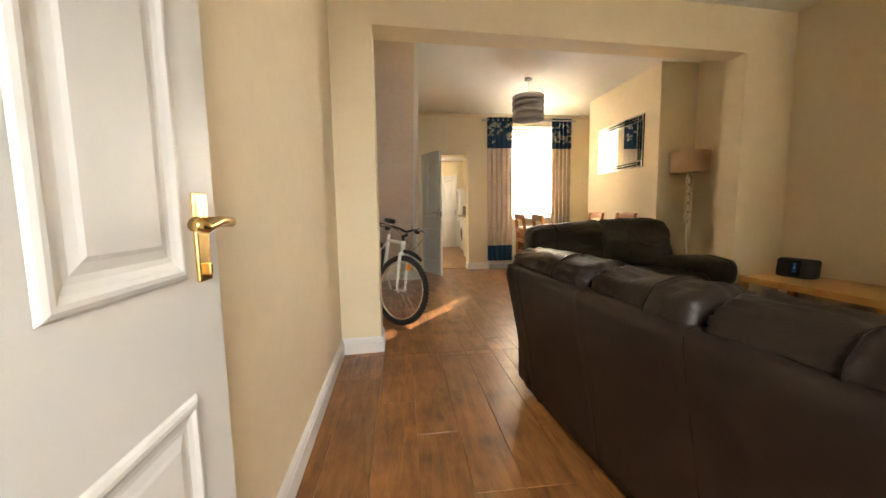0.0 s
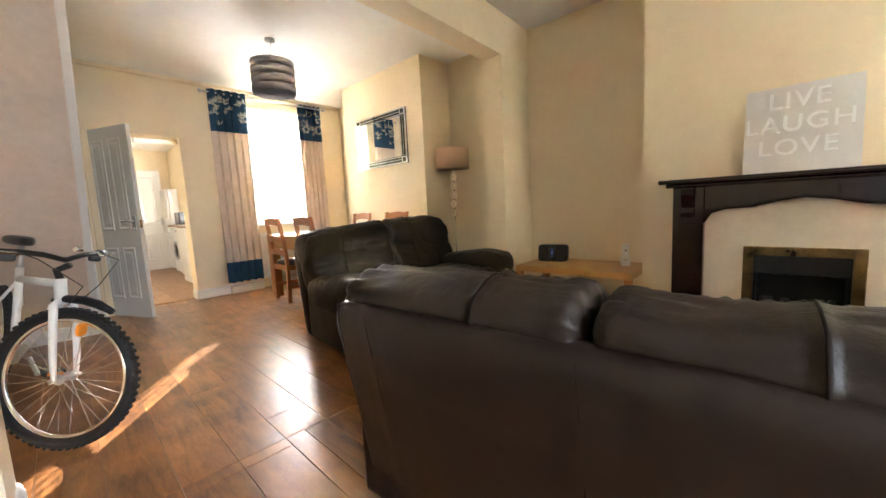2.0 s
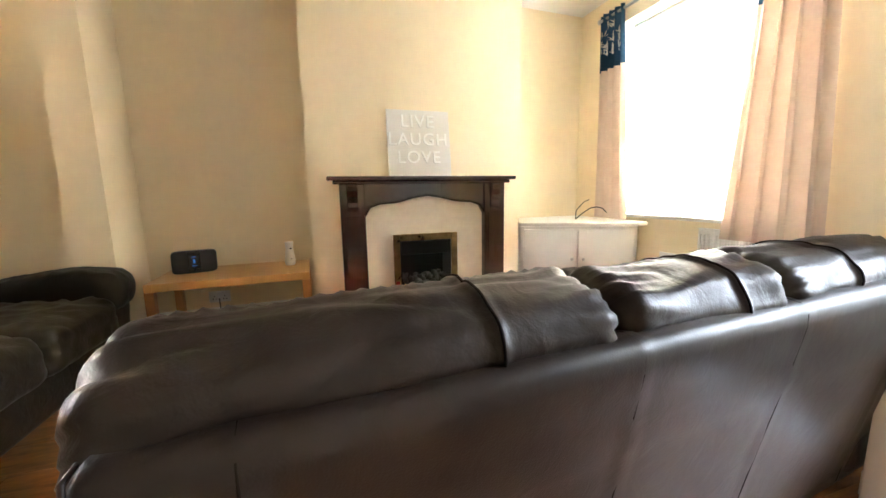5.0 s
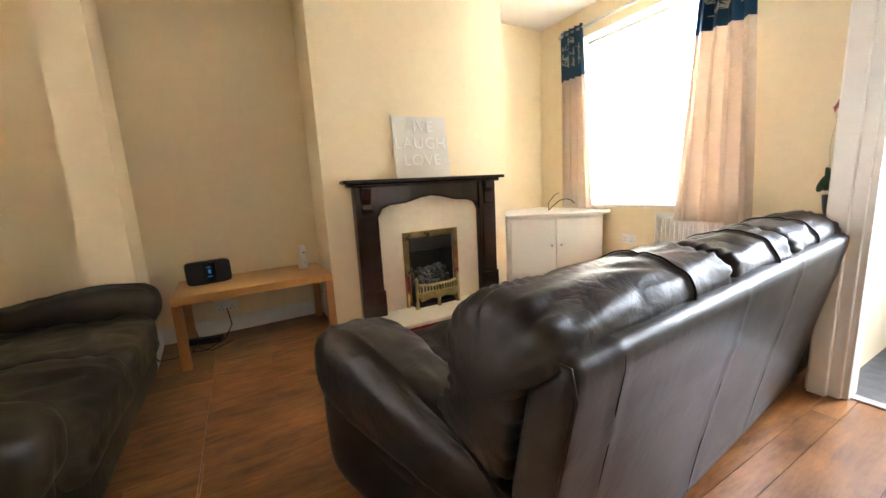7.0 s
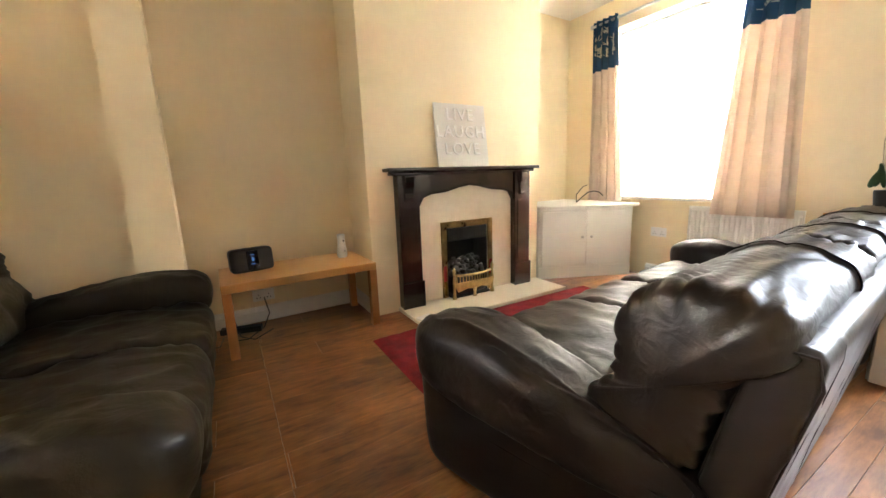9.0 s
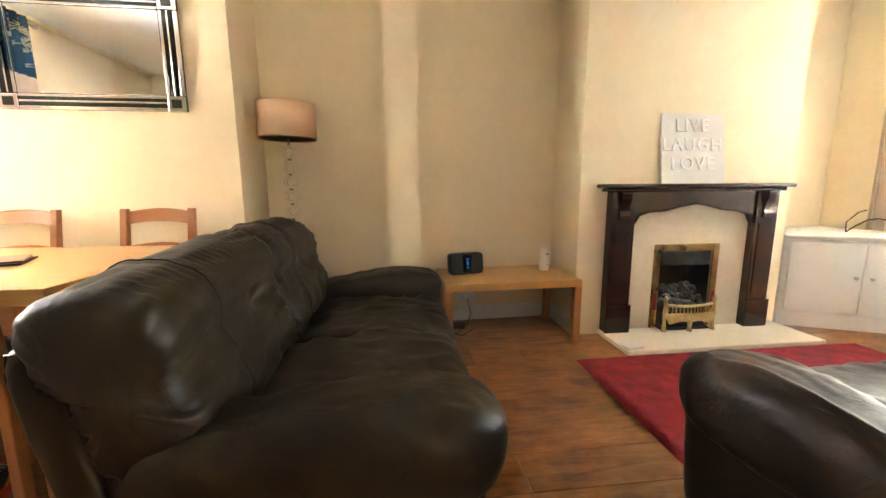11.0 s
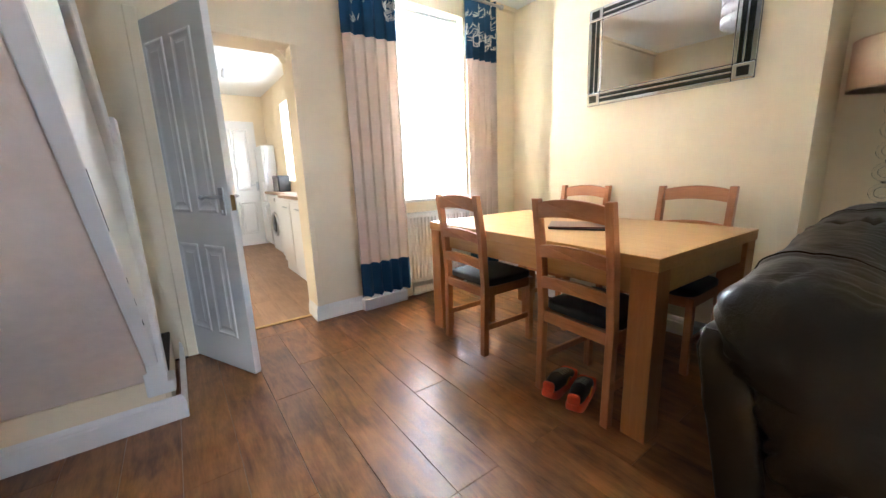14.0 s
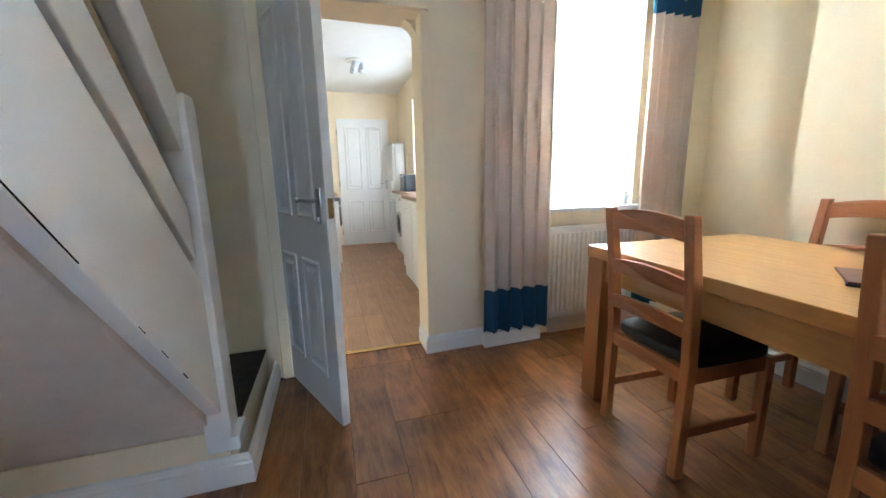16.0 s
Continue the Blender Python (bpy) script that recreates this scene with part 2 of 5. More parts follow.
M_BLIND = sheer("white_blind_slat", (0.86, 0.84, 0.78), 0.5)
M_SHADE = sheer("cream_satin_shade", (0.87, 0.63, 0.43), 0.35, 0.5)
M_DRUM = sheer("taupe_fabric_shade", (0.76, 0.71, 0.67), 0.55)
M_DRUMIN = sheer("pale_inner_shade", (0.80, 0.77, 0.73), 0.6)
M_CRYSTAL = glass("clear_crystal")
M_PANE = glass("window_pane")
M_REDREFLECT = mat("red_reflection_tint", (0.4, 0.03, 0.02), 0.35)
M_ORANGE = mat("orange_plastic", (0.90, 0.30, 0.02), 0.3)
M_ORANGESOLE = mat("orange_rubber_sole", (0.85, 0.10, 0.02), 0.5, bump=0.1)
M_FLOWER = mat("pink_petal", (0.50, 0.03, 0.13), 0.6)
M_LEAF = mat("green_leaf", (0.04, 0.10, 0.035), 0.5)
M_CELLO = glass("cellophane", (0.97, 0.97, 0.97), 0.15)
M_WIRE = mat("grey_wire", (0.05, 0.05, 0.05), 0.5)
M_TEXT = mat("silvered_letter", (0.90, 0.90, 0.89), 0.16, 0.0, var=0.01)
M_CANVAS = mat("white_board", (0.74, 0.72, 0.69), 0.55, var=0.02, bump=0.05, bscale=150)
M_MAT = mat("dark_red_lacquer", (0.13, 0.035, 0.025), 0.3, var=0.2, scale=9)
M_GROUND = mat("outside_paving", (0.42, 0.40, 0.37), 0.9, scale=2, bump=0.3)
M_FRAMEWH = mat("white_upvc", (0.82, 0.83, 0.83), 0.3, var=0.01)
M_EARTH = mat("dark_screen", (0.012, 0.014, 0.016), 0.18)
M_LEDBLUE = bpy.data.materials.new("blue_display")
M_LEDBLUE.use_nodes = True
M_LEDBLUE.node_tree.nodes["Principled BSDF"].inputs["Emission Color"].default_value = (0.05, 0.35, 0.9, 1)
M_LEDBLUE.node_tree.nodes["Principled BSDF"].inputs["Emission Strength"].default_value = 0.03
M_LEDBLUE.node_tree.nodes["Principled BSDF"].inputs["Base Color"].default_value = (0.01, 0.03, 0.06, 1)


# ---- mesh helpers ----
def link(name, bm, material, smooth=False):
    me = bpy.data.meshes.new(name)
    if smooth:
        for f in bm.faces:
            f.smooth = True
    bm.normal_update()
    bm.to_mesh(me)
    bm.free()
    me.materials.append(material)
    return new(name, me)


def part(name, bm, material, parent, label="", smooth=False, at=None):
    o = link(name, bm, material, smooth)
    o.parent = parent
    if at is not None:
        o.matrix_basis = at
    if label:
        tagged(o, label)
    return o


def thing(name, label, category, at, group=""):
    o = new(name)
    o.empty_display_size = 0.1
    o.matrix_basis = at
    return tagged(o, label, category, group)


def whole(name, bm, material, label, category, at=None, group="", smooth=False, kind=""):
    o = link(name, bm, material, smooth)
    if at is not None:
        o.matrix_basis = at
    return tagged(o, label, category, group, kind)


def box(x0, y0, z0, x1, y1, z1, bm=None, bevel=0.0, seg=2):
    b2 = bmesh.new()
    bmesh.ops.create_cube(b2, size=1)
    for v in b2.verts:
        v.co = Vector(((x0 + x1) / 2 + v.co.x * (x1 - x0), (y0 + y1) / 2 + v.co.y * (y1 - y0), (z0 + z1) / 2 + v.co.z * (z1 - z0)))
    if bevel:
        bmesh.ops.bevel(b2, geom=b2.edges[:], offset=bevel, segments=seg, affect='EDGES', profile=0.5)
    return join(bm, b2)


def join(bm, b2):
    if bm is None:
        return b2
    me = bpy.data.meshes.new("tmp")
    b2.to_mesh(me)
    b2.free()
    bm.from_mesh(me)
    bpy.data.meshes.remove(me)
    return bm


def prism(points, z0, z1, bm=None, bevel=0.0, seg=2):
    """A plan polygon (counter-clockwise) raised from z0 to z1."""
    b2 = bmesh.new()
    lo = [b2.verts.new((x, y, z0)) for x, y in points]
    hi = [b2.verts.new((x, y, z1)) for x, y in points]
    b2.faces.new(lo[::-1])
    b2.faces.new(hi)
    n = len(points)
    for i in range(n):
        b2.faces.new((lo[i], lo[(i + 1) % n], hi[(i + 1) % n], hi[i]))
    bmesh.ops.recalc_face_normals(b2, faces=b2.faces[:])
    if bevel:
        bmesh.ops.bevel(b2, geom=b2.edges[:], offset=bevel, segments=seg, affect='EDGES', profile=0.5)
    return join(bm, b2)


def slab(points, axis, a, b, bm=None, bevel=0.0, seg=2):
    """A polygon in the plane across axis ('x': points are y, z; 'y': points are x, z), from a to b."""
    b2 = prism(points, a, b, None, bevel, seg)
    for v in b2.verts:
        p, q, r = v.co
        v.co = (r, p, q) if axis == 'x' else (p, r, q)
    bmesh.ops.recalc_face_normals(b2, faces=b2.faces[:])
    return join(bm, b2)


def tube(points, radius, sides=8, bm=None, closed=False):
    """A round rod along points; radius may be a list."""
    b2 = bmesh.new()
    pts = [Vector(p) for p in points]
    n = len(pts)
    rings, side = [], None
    for i, p in enumerate(pts):
        a = pts[(i - 1) % n] if closed or i else p
        b = pts[(i + 1) % n] if closed or i < n - 1 else p
        d = (b - a).normalized()
        if side is None:
            side = d.orthogonal().normalized()
        side = (side - d * side.dot(d)).normalized()
        up = d.cross(side)
        r = radius[i] if isinstance(radius, (list, tuple)) else radius
        rings.append([b2.verts.new(p + (side * math.cos(k * math.tau / sides) + up * math.sin(k * math.tau / sides)) * r) for k in range(sides)])
    for i in range(n if closed else n - 1):
        r0, r1 = rings[i], rings[(i + 1) % n]
        for k in range(sides):
            b2.faces.new((r0[k], r0[(k + 1) % sides], r1[(k + 1) % sides], r1[k]))
    if not closed:
        b2.faces.new(rings[0][::-1])
        b2.faces.new(rings[-1])
    bmesh.ops.recalc_face_normals(b2, faces=b2.faces[:])
    return join(bm, b2)


def lathe(profile, sides=24, bm=None, at=(0, 0, 0)):
    """Turned about z: profile of (radius, z) from below to above."""
    b2 = bmesh.new()
    rings = []
    for r, z in profile:
        rings.append([b2.verts.new((at[0] + max(r, 1e-4) * math.cos(k * math.tau / sides), at[1] + max(r, 1e-4) * math.sin(k * math.tau / sides), at[2] + z)) for k in range(sides)])
    for r0, r1 in zip(rings, rings[1:]):
        for k in range(sides):
            b2.faces.new((r0[k], r0[(k + 1) % sides], r1[(k + 1) % sides], r1[k]))
    b2.faces.new(rings[0][::-1])
    b2.faces.new(rings[-1])
    bmesh.ops.recalc_face_normals(b2, faces=b2.faces[:])
    return join(bm, b2)


def pillow(x0, y0, z0, x1, y1, z1, power=4.0, cuts=11, wrinkle=0.012, seed=0, shape=None, ends=None, crease=0.0):
    """A stuffed block with rounded edges and soft creases. ends: how square its x ends are; crease: gathers that run in from them."""
    bm = bmesh.new()
    bmesh.ops.create_cube(bm, size=2)
    bmesh.ops.subdivide_edges(bm, edges=bm.edges[:], cuts=cuts, use_grid_fill=True)
    c = Vector(((x0 + x1) / 2, (y0 + y1) / 2, (z0 + z1) / 2))
    h = Vector(((x1 - x0) / 2, (y1 - y0) / 2, (z1 - z0) / 2))
    off = Vector((seed * 7.3, seed * 3.1, seed * 5.7))
    e = ends or power
    for v in bm.verts:
        p = v.co.copy()
        m = max(abs(p.x), abs(p.y), abs(p.z))
        r = (abs(p.y) ** power + abs(p.z) ** power) ** (1 / power)
        k = (abs(p.x) ** e + r ** e) ** (1 / e)
        p *= m / k
        q = Vector((c.x + p.x * h.x, c.y + p.y * h.y, c.z + p.z * h.z))
        d = p.normalized()
        w = noise.noise(q * 4.5 + off) * 0.6 + abs(noise.noise(q * 11 + off)) * 0.55 - 0.2
        q += Vector((d.x * min(h.x, 0.2), d.y * min(h.y, 0.2), d.z * min(h.z, 0.2))).normalized() * w * wrinkle
        if crease:
            fall = max(0.0, (abs(p.x) - 0.55) / 0.45) ** 1.3 + 0.12
            ridge = 1 - abs(noise.noise(Vector((q.x * 2.5, (q.y + q.z) * 13, (q.y - q.z) * 9)) + off)) * 2.6
            q += d * crease * fall * ridge * (abs(p.x) < 0.985)
        v.co = shape(q) if shape else q
    return bm


# ---- the rooms ----
H = 2.62


def back_y(x):
    return 7.30 + 0.035 * (x - 2.06)


def structure(name, bm, material, label, smooth=False):
    return whole(name, bm, material, label, "wall" if "wall" in name else name.split("_")[0], kind="structure", smooth=smooth)


def wall_y(x0, x1, ya, thick, openings, z1=H):
    """A wall across y whose near face follows ya(x), with openings (x0, x1, z0, z1) cut right through."""
    bm = bmesh.new()
    cuts = sorted({x0, x1, *[o[0] for o in openings], *[o[1] for o in openings]})
    for a, b in zip(cuts, cuts[1:]):
        hole = [o for o in openings if o[0] <= a and o[1] >= b]
        spans = [(0, z1)]
        if hole:
            spans = [s for s in ((0, hole[0][2]), (hole[0][3], z1)) if s[1] - s[0] > 0.001]
        for s in spans:
            prism([(a, ya(a)), (b, ya(b)), (b, ya(b) + thick), (a, ya(a) + thick)], s[0], s[1], bm)
    return bm


structure("wall_left", prism([(0.27, -0.2), (0.575, -0.2), (0.50, 3.7), (0.49, 7.7), (0.27, 7.7)], 0, H), M_WALL, "cream painted side wall of the room")
structure("wall_right", prism([(4.44, 0.0), (4.62, 0.0), (4.62, 7.8), (4.30, 7.8), (4.30, 3.95)], 0, H), M_WALL, "cream painted party wall with alcoves")
structure("wall_back", wall_y(0.47, 4.30, back_y, 0.24, [(1.29, 2.085, 0, 1.95), (2.80, 3.62, 0.87, 2.43)]), M_WALL,
          "cream painted back wall with window and kitchen doorway")
structure("wall_front", wall_y(0.47, 4.44, lambda x: -0.05, 0.25, [(0.72, 1.5, 0, 2.06), (2.5, 3.9, 0.755, 2.36)]), M_WALL,
          "cream painted front wall with wide window")
bm = prism([(3.905, 1.165), (4.5, 1.165), (4.5, 1.779), (3.899, 1.779)], 0, H)
prism([(3.894, 2.186), (4.5, 2.186), (4.5, 2.805), (3.885, 2.805)], 0, H, bm)
prism([(3.899, 1.779), (4.5, 1.779), (4.5, 2.186), (3.894, 2.186)], 0.607, H, bm)
prism([(4.08, 1.779), (4.5, 1.779), (4.5, 2.186), (4.08, 2.186)], 0, 0.607, bm)
structure("chimney_breast", bm, M_WALL, "cream painted chimney breast above the fireplace")
structure("chimney_breast_dining", prism([(3.855, 5.0), (4.4, 5.0), (4.4, 6.53), (3.835, 6.53)], 0, H), M_WALL, "cream painted chimney breast beside the dining table")
structure("pillar_left", prism([(0.47, 3.665), (0.78, 3.685), (0.78, 3.90), (0.47, 3.90)], 0, 2.27), M_WALL, "cream painted nib below the dividing beam")
structure("pillar_right", prism([(3.80, 3.915), (4.36, 3.955), (4.36, 4.135), (3.80, 4.115)], 0, 2.27), M_WALL, "cream painted nib below the dividing beam")
structure("beam", prism([(0.47, 3.665), (4.36, 3.957), (4.36, 4.137), (0.47, 3.90)], 2.27, H), M_WALL, "cream painted dropped beam between the rooms")
structure("ceiling", box(0.27, -0.2, H, 4.62, 7.8, H + 0.15), M_CEIL, "plain white painted ceiling")
# hall partition and doorway
bm = box(1.66, 0.2, 0, 1.72, 1.13, H)
box(0.47, 1.05, 2.06, 1.66, 1.13, H, bm)
box(0.47, 1.0, 0, 0.565, 1.045, 2.06, bm)
structure("wall_hall", bm, M_WALL, "thin cream painted partition between hall and room")
bm = box(1.60, 1.035, 0, 1.66, 1.145, 2.06, bevel=0.003)
box(1.62, 1.13, 0, 1.735, 1.165, 2.12, bm, 0.004)
box(1.66, 1.16, 0, 1.725, 1.19, 2.11, bm, 0.004)
box(0.53, 1.035, 2.03, 1.60, 1.145, 2.06, bm)
box(0.53, 1.13, 2.06, 1.62, 1.165, 2.12, bm, 0.004)
structure("trim_hall_doorway", bm, M_GLOSS, "white gloss painted door lining and architrave")
structure("threshold_bar", box(0.53, 1.07, 0.0, 1.60, 1.12, 0.008, bevel=0.003), M_STEEL, "metal threshold strip between carpet and laminate")
structure("floor_hall", box(0.47, -0.2, -0.05, 1.66, 1.07, 0.003), M_CARPET, "grey carpet of the entrance hall")
structure("floor_base", prism([(0.3, 1.07), (1.66, 1.07), (1.66, -0.1), (4.6, -0.1), (4.6, 7.8), (0.3, 7.8)][::-1], -0.2, -0.010), M_GAP, "dark underlay below the laminate")
structure("ground", box(-60, -60, -0.35, 60, 60, -0.2), M_GROUND, "paved ground outside the house")


def skirting(name, pts, height=0.115, closed=False, label="white gloss painted skirting board with moulded top"):
    """A moulded board along plan points, the room on its left; it stands proud of the wall to that side."""
    prof = [(0.0, 0.0), (0.017, 0.0), (0.017, height * 0.70), (0.0125, height * 0.76), (0.0125, height * 0.84), (0.006, height * 0.95), (0.0, height)]
    P = [Vector((x, y)) for x, y in pts]
    bm = bmesh.new()
    rows = []
    for i, p in enumerate(P):
        d0 = (p - P[i - 1]).normalized() if i else None
        d1 = (P[i + 1] - p).normalized() if i < len(P) - 1 else None
        n0 = Vector((-d0.y, d0.x)) if d0 else None
        n1 = Vector((-d1.y, d1.x)) if d1 else None
        if n0 and n1:
            b = (n0 + n1).normalized()
            b /= max(0.3, b.dot(n0))
        else:
            b = n0 or n1
        rows.append([bm.verts.new((p.x + b.x * o, p.y + b.y * o, z)) for o, z in prof])
    for r0, r1 in zip(rows, rows[1:]):
        for k in range(len(prof) - 1):
            bm.faces.new((r0[k], r1[k], r1[k + 1], r0[k + 1]))
    bm.faces.new(rows[0])
    bm.faces.new(rows[-1][::-1])
    bmesh.ops.recalc_face_normals(bm, faces=bm.faces[:])
    return structure(name, bm, M_GLOSS, label)


def E(x, dy=0.0):
    return (x, back_y(x) + dy)


skirting("baseboard_left", [(0.781, 3.905), (0.781, 3.684), (0.502, 3.664), (0.549, 1.19)])
skirting("baseboard_left_rear", [(0.494, 6.5), (0.501, 3.905)])
skirting("baseboard_back", [E(2.63, -0.001), E(2.084, -0.001), (2.084, back_y(2.084) + 0.2)])
skirting("baseboard_back_right", [(3.834, 6.531), (4.299, 6.531), (4.299, back_y(4.3) - 0.001), E(2.95, -0.001)])
skirting("baseboard_dining_breast", [(4.299, 4.137), (4.299, 4.999), (3.854, 4.999), (3.834, 6.531)][::1])
skirting("baseboard_alcove", [(3.884, 2.806), (4.338, 2.806), (4.299, 3.95), (3.799, 3.914), (3.799, 4.116)])
skirting("baseboard_front", [(1.721, 1.16), (1.721, 0.201), (3.4, 0.201)])
structure("boxing_below_window", prism([E(2.44, -0.075), E(2.85, -0.075), E(2.85, -0.001), E(2.44, -0.001)], 0, 0.095, bevel=0.004), M_GLOSS,
          "white painted pipe boxing along the back wall")
structure("coving", prism([E(0.5, -0.05), E(4.28, -0.05), E(4.28, -0.001), E(0.5, -0.001)], H - 0.035, H - 0.001), M_WALL, "narrow painted coving at the ceiling edge")

# back window: sill, sashes, panes
win = thing("window_dining", "white framed sash window with bright daylight", "window", pose(0, 0, 0))
tagged(win, kind="structure")
y = 7.50
for n_, a in (("window_frame", (2.80, y, 0.87, 2.86, y + 0.06, 2.43)), ("window_frame", (3.56, y, 0.87, 3.62, y + 0.06, 2.43)),
              ("window_frame", (2.86, y, 0.87, 3.56, y + 0.06, 0.94)), ("window_frame", (2.86, y, 2.36, 3.56, y + 0.06, 2.43)),
              ("transom", (2.86, y + 0.005, 1.32, 3.56, y + 0.055, 1.37))):
    part(n_, box(*a, bevel=0.006), M_FRAMEWH, win)
for z0, z1 in ((0.94, 1.32), (1.37, 2.36)):
    pane = part("pane", box(2.86, y + 0.025, z0, 3.56, y + 0.031, z1), M_PANE, win)
    pane.visible_shadow = False
part("window_sill", prism([E(2.72, -0.06), E(3.70, -0.06), E(3.70, 0.16), E(2.72, 0.16)], 0.845, 0.872, bevel=0.006), M_GLOSS, win)

win = thing("window_front", "wide white framed front window with bright daylight", "window", pose(0, 0, 0))
tagged(win, kind="structure")
y = -0.02
for n_, a in (("window_frame", (2.5, y, 0.755, 2.56, y + 0.06, 2.36)), ("window_frame", (3.84, y, 0.755, 3.9, y + 0.06, 2.36)),
              ("window_frame", (2.56, y, 0.755, 3.84, y + 0.06, 0.82)), ("window_frame", (2.56, y, 2.30, 3.84, y + 0.06, 2.36)),
              ("mullion", (3.17, y + 0.005, 0.82, 3.23, y + 0.055, 2.30))):
    part(n_, box(*a, bevel=0.006), M_FRAMEWH, win)
for x0, x1 in ((2.56, 3.17), (3.23, 3.84)):
    pane = part("pane", box(x0, y + 0.025, 0.82, x1, y + 0.031, 2.30), M_PANE, win)
    pane.visible_shadow = False
part("window_sill", box(2.42, 0.03, 0.73, 3.98, 0.245, 0.757, bevel=0.006), M_GLOSS, win)

# entrance door with glass
door = thing("door_front", "white entrance door with tall bright glass pane", "door", pose(0, 0, 0))
tagged(door, kind="structure")
for a in ((0.72, -0.03, 0, 0.86, 0.03, 2.06), (1.36, -0.03, 0, 1.5, 0.03, 2.06), (0.86, -0.03, 0, 1.36, 0.03, 0.35), (0.86, -0.03, 1.93, 1.36, 0.03, 2.06)):
    part("door_frame", box(*a, bevel=0.004), M_FRAMEWH, door)
pane = part("pane", box(0.86, -0.005, 0.35, 1.36, 0.005, 1.93), M_PANE, door)
pane.visible_shadow = False

# ---- staircase: quarter landing, flight that rises towards the front, soffit below ----
SX = 1.15


def crack(yy):
    return 0.21 + (6.575 - yy) * 1.17


stairs = thing("staircase", "white painted enclosed staircase with dark carpeted treads", "staircase", pose(0, 0, 0))
tagged(stairs, kind="structure")
part("landing", box(0.472, 6.56, 0.0, SX + 0.02, 7.235, 0.185), M_WALL, stairs)
part("landing_carpet", box(0.474, 6.60, 0.186, SX + 0.022, 7.233, 0.20, bevel=0.006), M_STAIRCARPET, stairs, "dark brown carpet")
top_y = 6.575 - (H - 0.21) / 1.17
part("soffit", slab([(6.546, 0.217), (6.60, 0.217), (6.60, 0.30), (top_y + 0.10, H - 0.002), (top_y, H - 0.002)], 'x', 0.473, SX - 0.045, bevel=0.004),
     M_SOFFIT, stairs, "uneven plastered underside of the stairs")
part("soffit_base", box(0.473, 6.54, 0.0, SX, 6.575, 0.215), M_WALL, stairs)
for i in range(10):
    z0 = 0.20 + 0.215 * (i + 1)
    y0 = 6.575 - (z0 - 0.21 - 0.05) / 1.17 + 0.02
    if z0 > 2.35:
        break
    part("tread", box(0.474, y0, z0 - 0.04, SX - 0.05, y0 + 0.22, z0, bevel=0.012), M_STAIRCARPET, stairs, "dark brown carpeted tread")
    part("riser", box(0.50, y0 + 0.185, z0 - 0.18, SX - 0.05, y0 + 0.20, z0 - 0.04), M_STAIRCARPET, stairs)


def rake(z0, z1, y0=6.51):
    """Outline of a sloping board; z0 and z1 are its edges at y = 6.27, and it ends plumb at the newel and level at the ceiling."""
    top = H - 0.003
    lo, hi = z0 + (6.27 - y0) * 1.12, z1 + (6.27 - y0) * 1.12
    return [(y0, lo), (y0, hi), (y0 - (top - hi) / 1.12, top), (y0 - (top - lo) / 1.12, top)]


part("outer_string", slab([(6.545, crack(6.545) + 0.01), (6.545, 1.03 + (6.27 - 6.545) * 1.12), (6.545 - (H - 0.003 - 0.722) / 1.12, H - 0.003), (top_y, H - 0.003)], 'x', SX - 0.045, SX, bevel=0.004), M_GLOSS, stairs, "tall white painted string board")
part("lower_rail", slab(rake(1.10, 1.267), 'x', SX - 0.04, SX - 0.008, bevel=0.004), M_GLOSS, stairs)
part("handrail", slab(rake(1.43, 1.61), 'x', SX - 0.05, SX + 0.005, bevel=0.006), M_GLOSS, stairs)
part("newel_post", slab([(6.50, 0.19), (6.60, 0.19), (6.60, 1.30), (6.585, 1.34), (6.50, 1.34)], 'x', SX - 0.06, SX + 0.022, bevel=0.006), M_GLOSS, stairs)
part("newel_base", box(SX - 0.06, 6.50, 0.155, SX + 0.045, 6.615, 0.215, bevel=0.008), M_GLOSS, stairs)
# ragged edge where the plaster meets the string
bm = bmesh.new()
rnd = random.Random(5)
yy = 6.50
while yy > 4.7:
    ln = rnd.uniform(0.02, 0.09)
    if rnd.random() < 0.55:
        tube([(SX - 0.001, yy, crack(yy) + 0.012), (SX - 0.001, yy - ln, crack(yy - ln) + 0.012)], rnd.uniform(0.001, 0.002), 5, bm)
    yy -= ln
part("plaster_crack", bm, M_SEAM, stairs, "dark crack where the plaster meets the string")
skirting("baseboard_stairs", [(1.205, 7.255), (1.205, 6.538), (0.473, 6.538)])

# ---- kitchen beyond the doorway ----
KX0, KX1, KY0, KY1, KH = 1.10, 2.69, 7.6, 11.45, 2.40
structure("wall_kitchen_left", box(KX0 - 0.1, KY0, 0, KX0, KY1, KH), M_WALL, "cream painted kitchen wall")
structure("wall_kitchen_right", box(KX1, KY0, 0, KX1 + 0.08, 8.7, KH, box(KX1, 10.3, 0, KX1 + 0.08, KY1, KH, box(KX1, 8.7, 0, KX1 + 0.08, 10.3, 1.05, box(KX1, 8.7, 2.1, KX1 + 0.08, 10.3, KH)))), M_WALL,
          "cream painted kitchen wall with window")
structure("wall_kitchen_far", box(KX0 - 0.1, KY1, 0, KX1 + 0.08, KY1 + 0.1, KH), M_WALL, "cream painted end wall of the kitchen")
structure("ceiling_kitchen", box(KX0 - 0.1, KY0 - 0.02, KH, KX1 + 0.08, KY1 + 0.1, KH + 0.1), M_CEIL, "white painted kitchen ceiling")
structure("floor_kitchen_base", box(KX0, 7.46, -0.2, KX1, KY1, -0.008), M_GAP, "dark underlay below the kitchen floor")
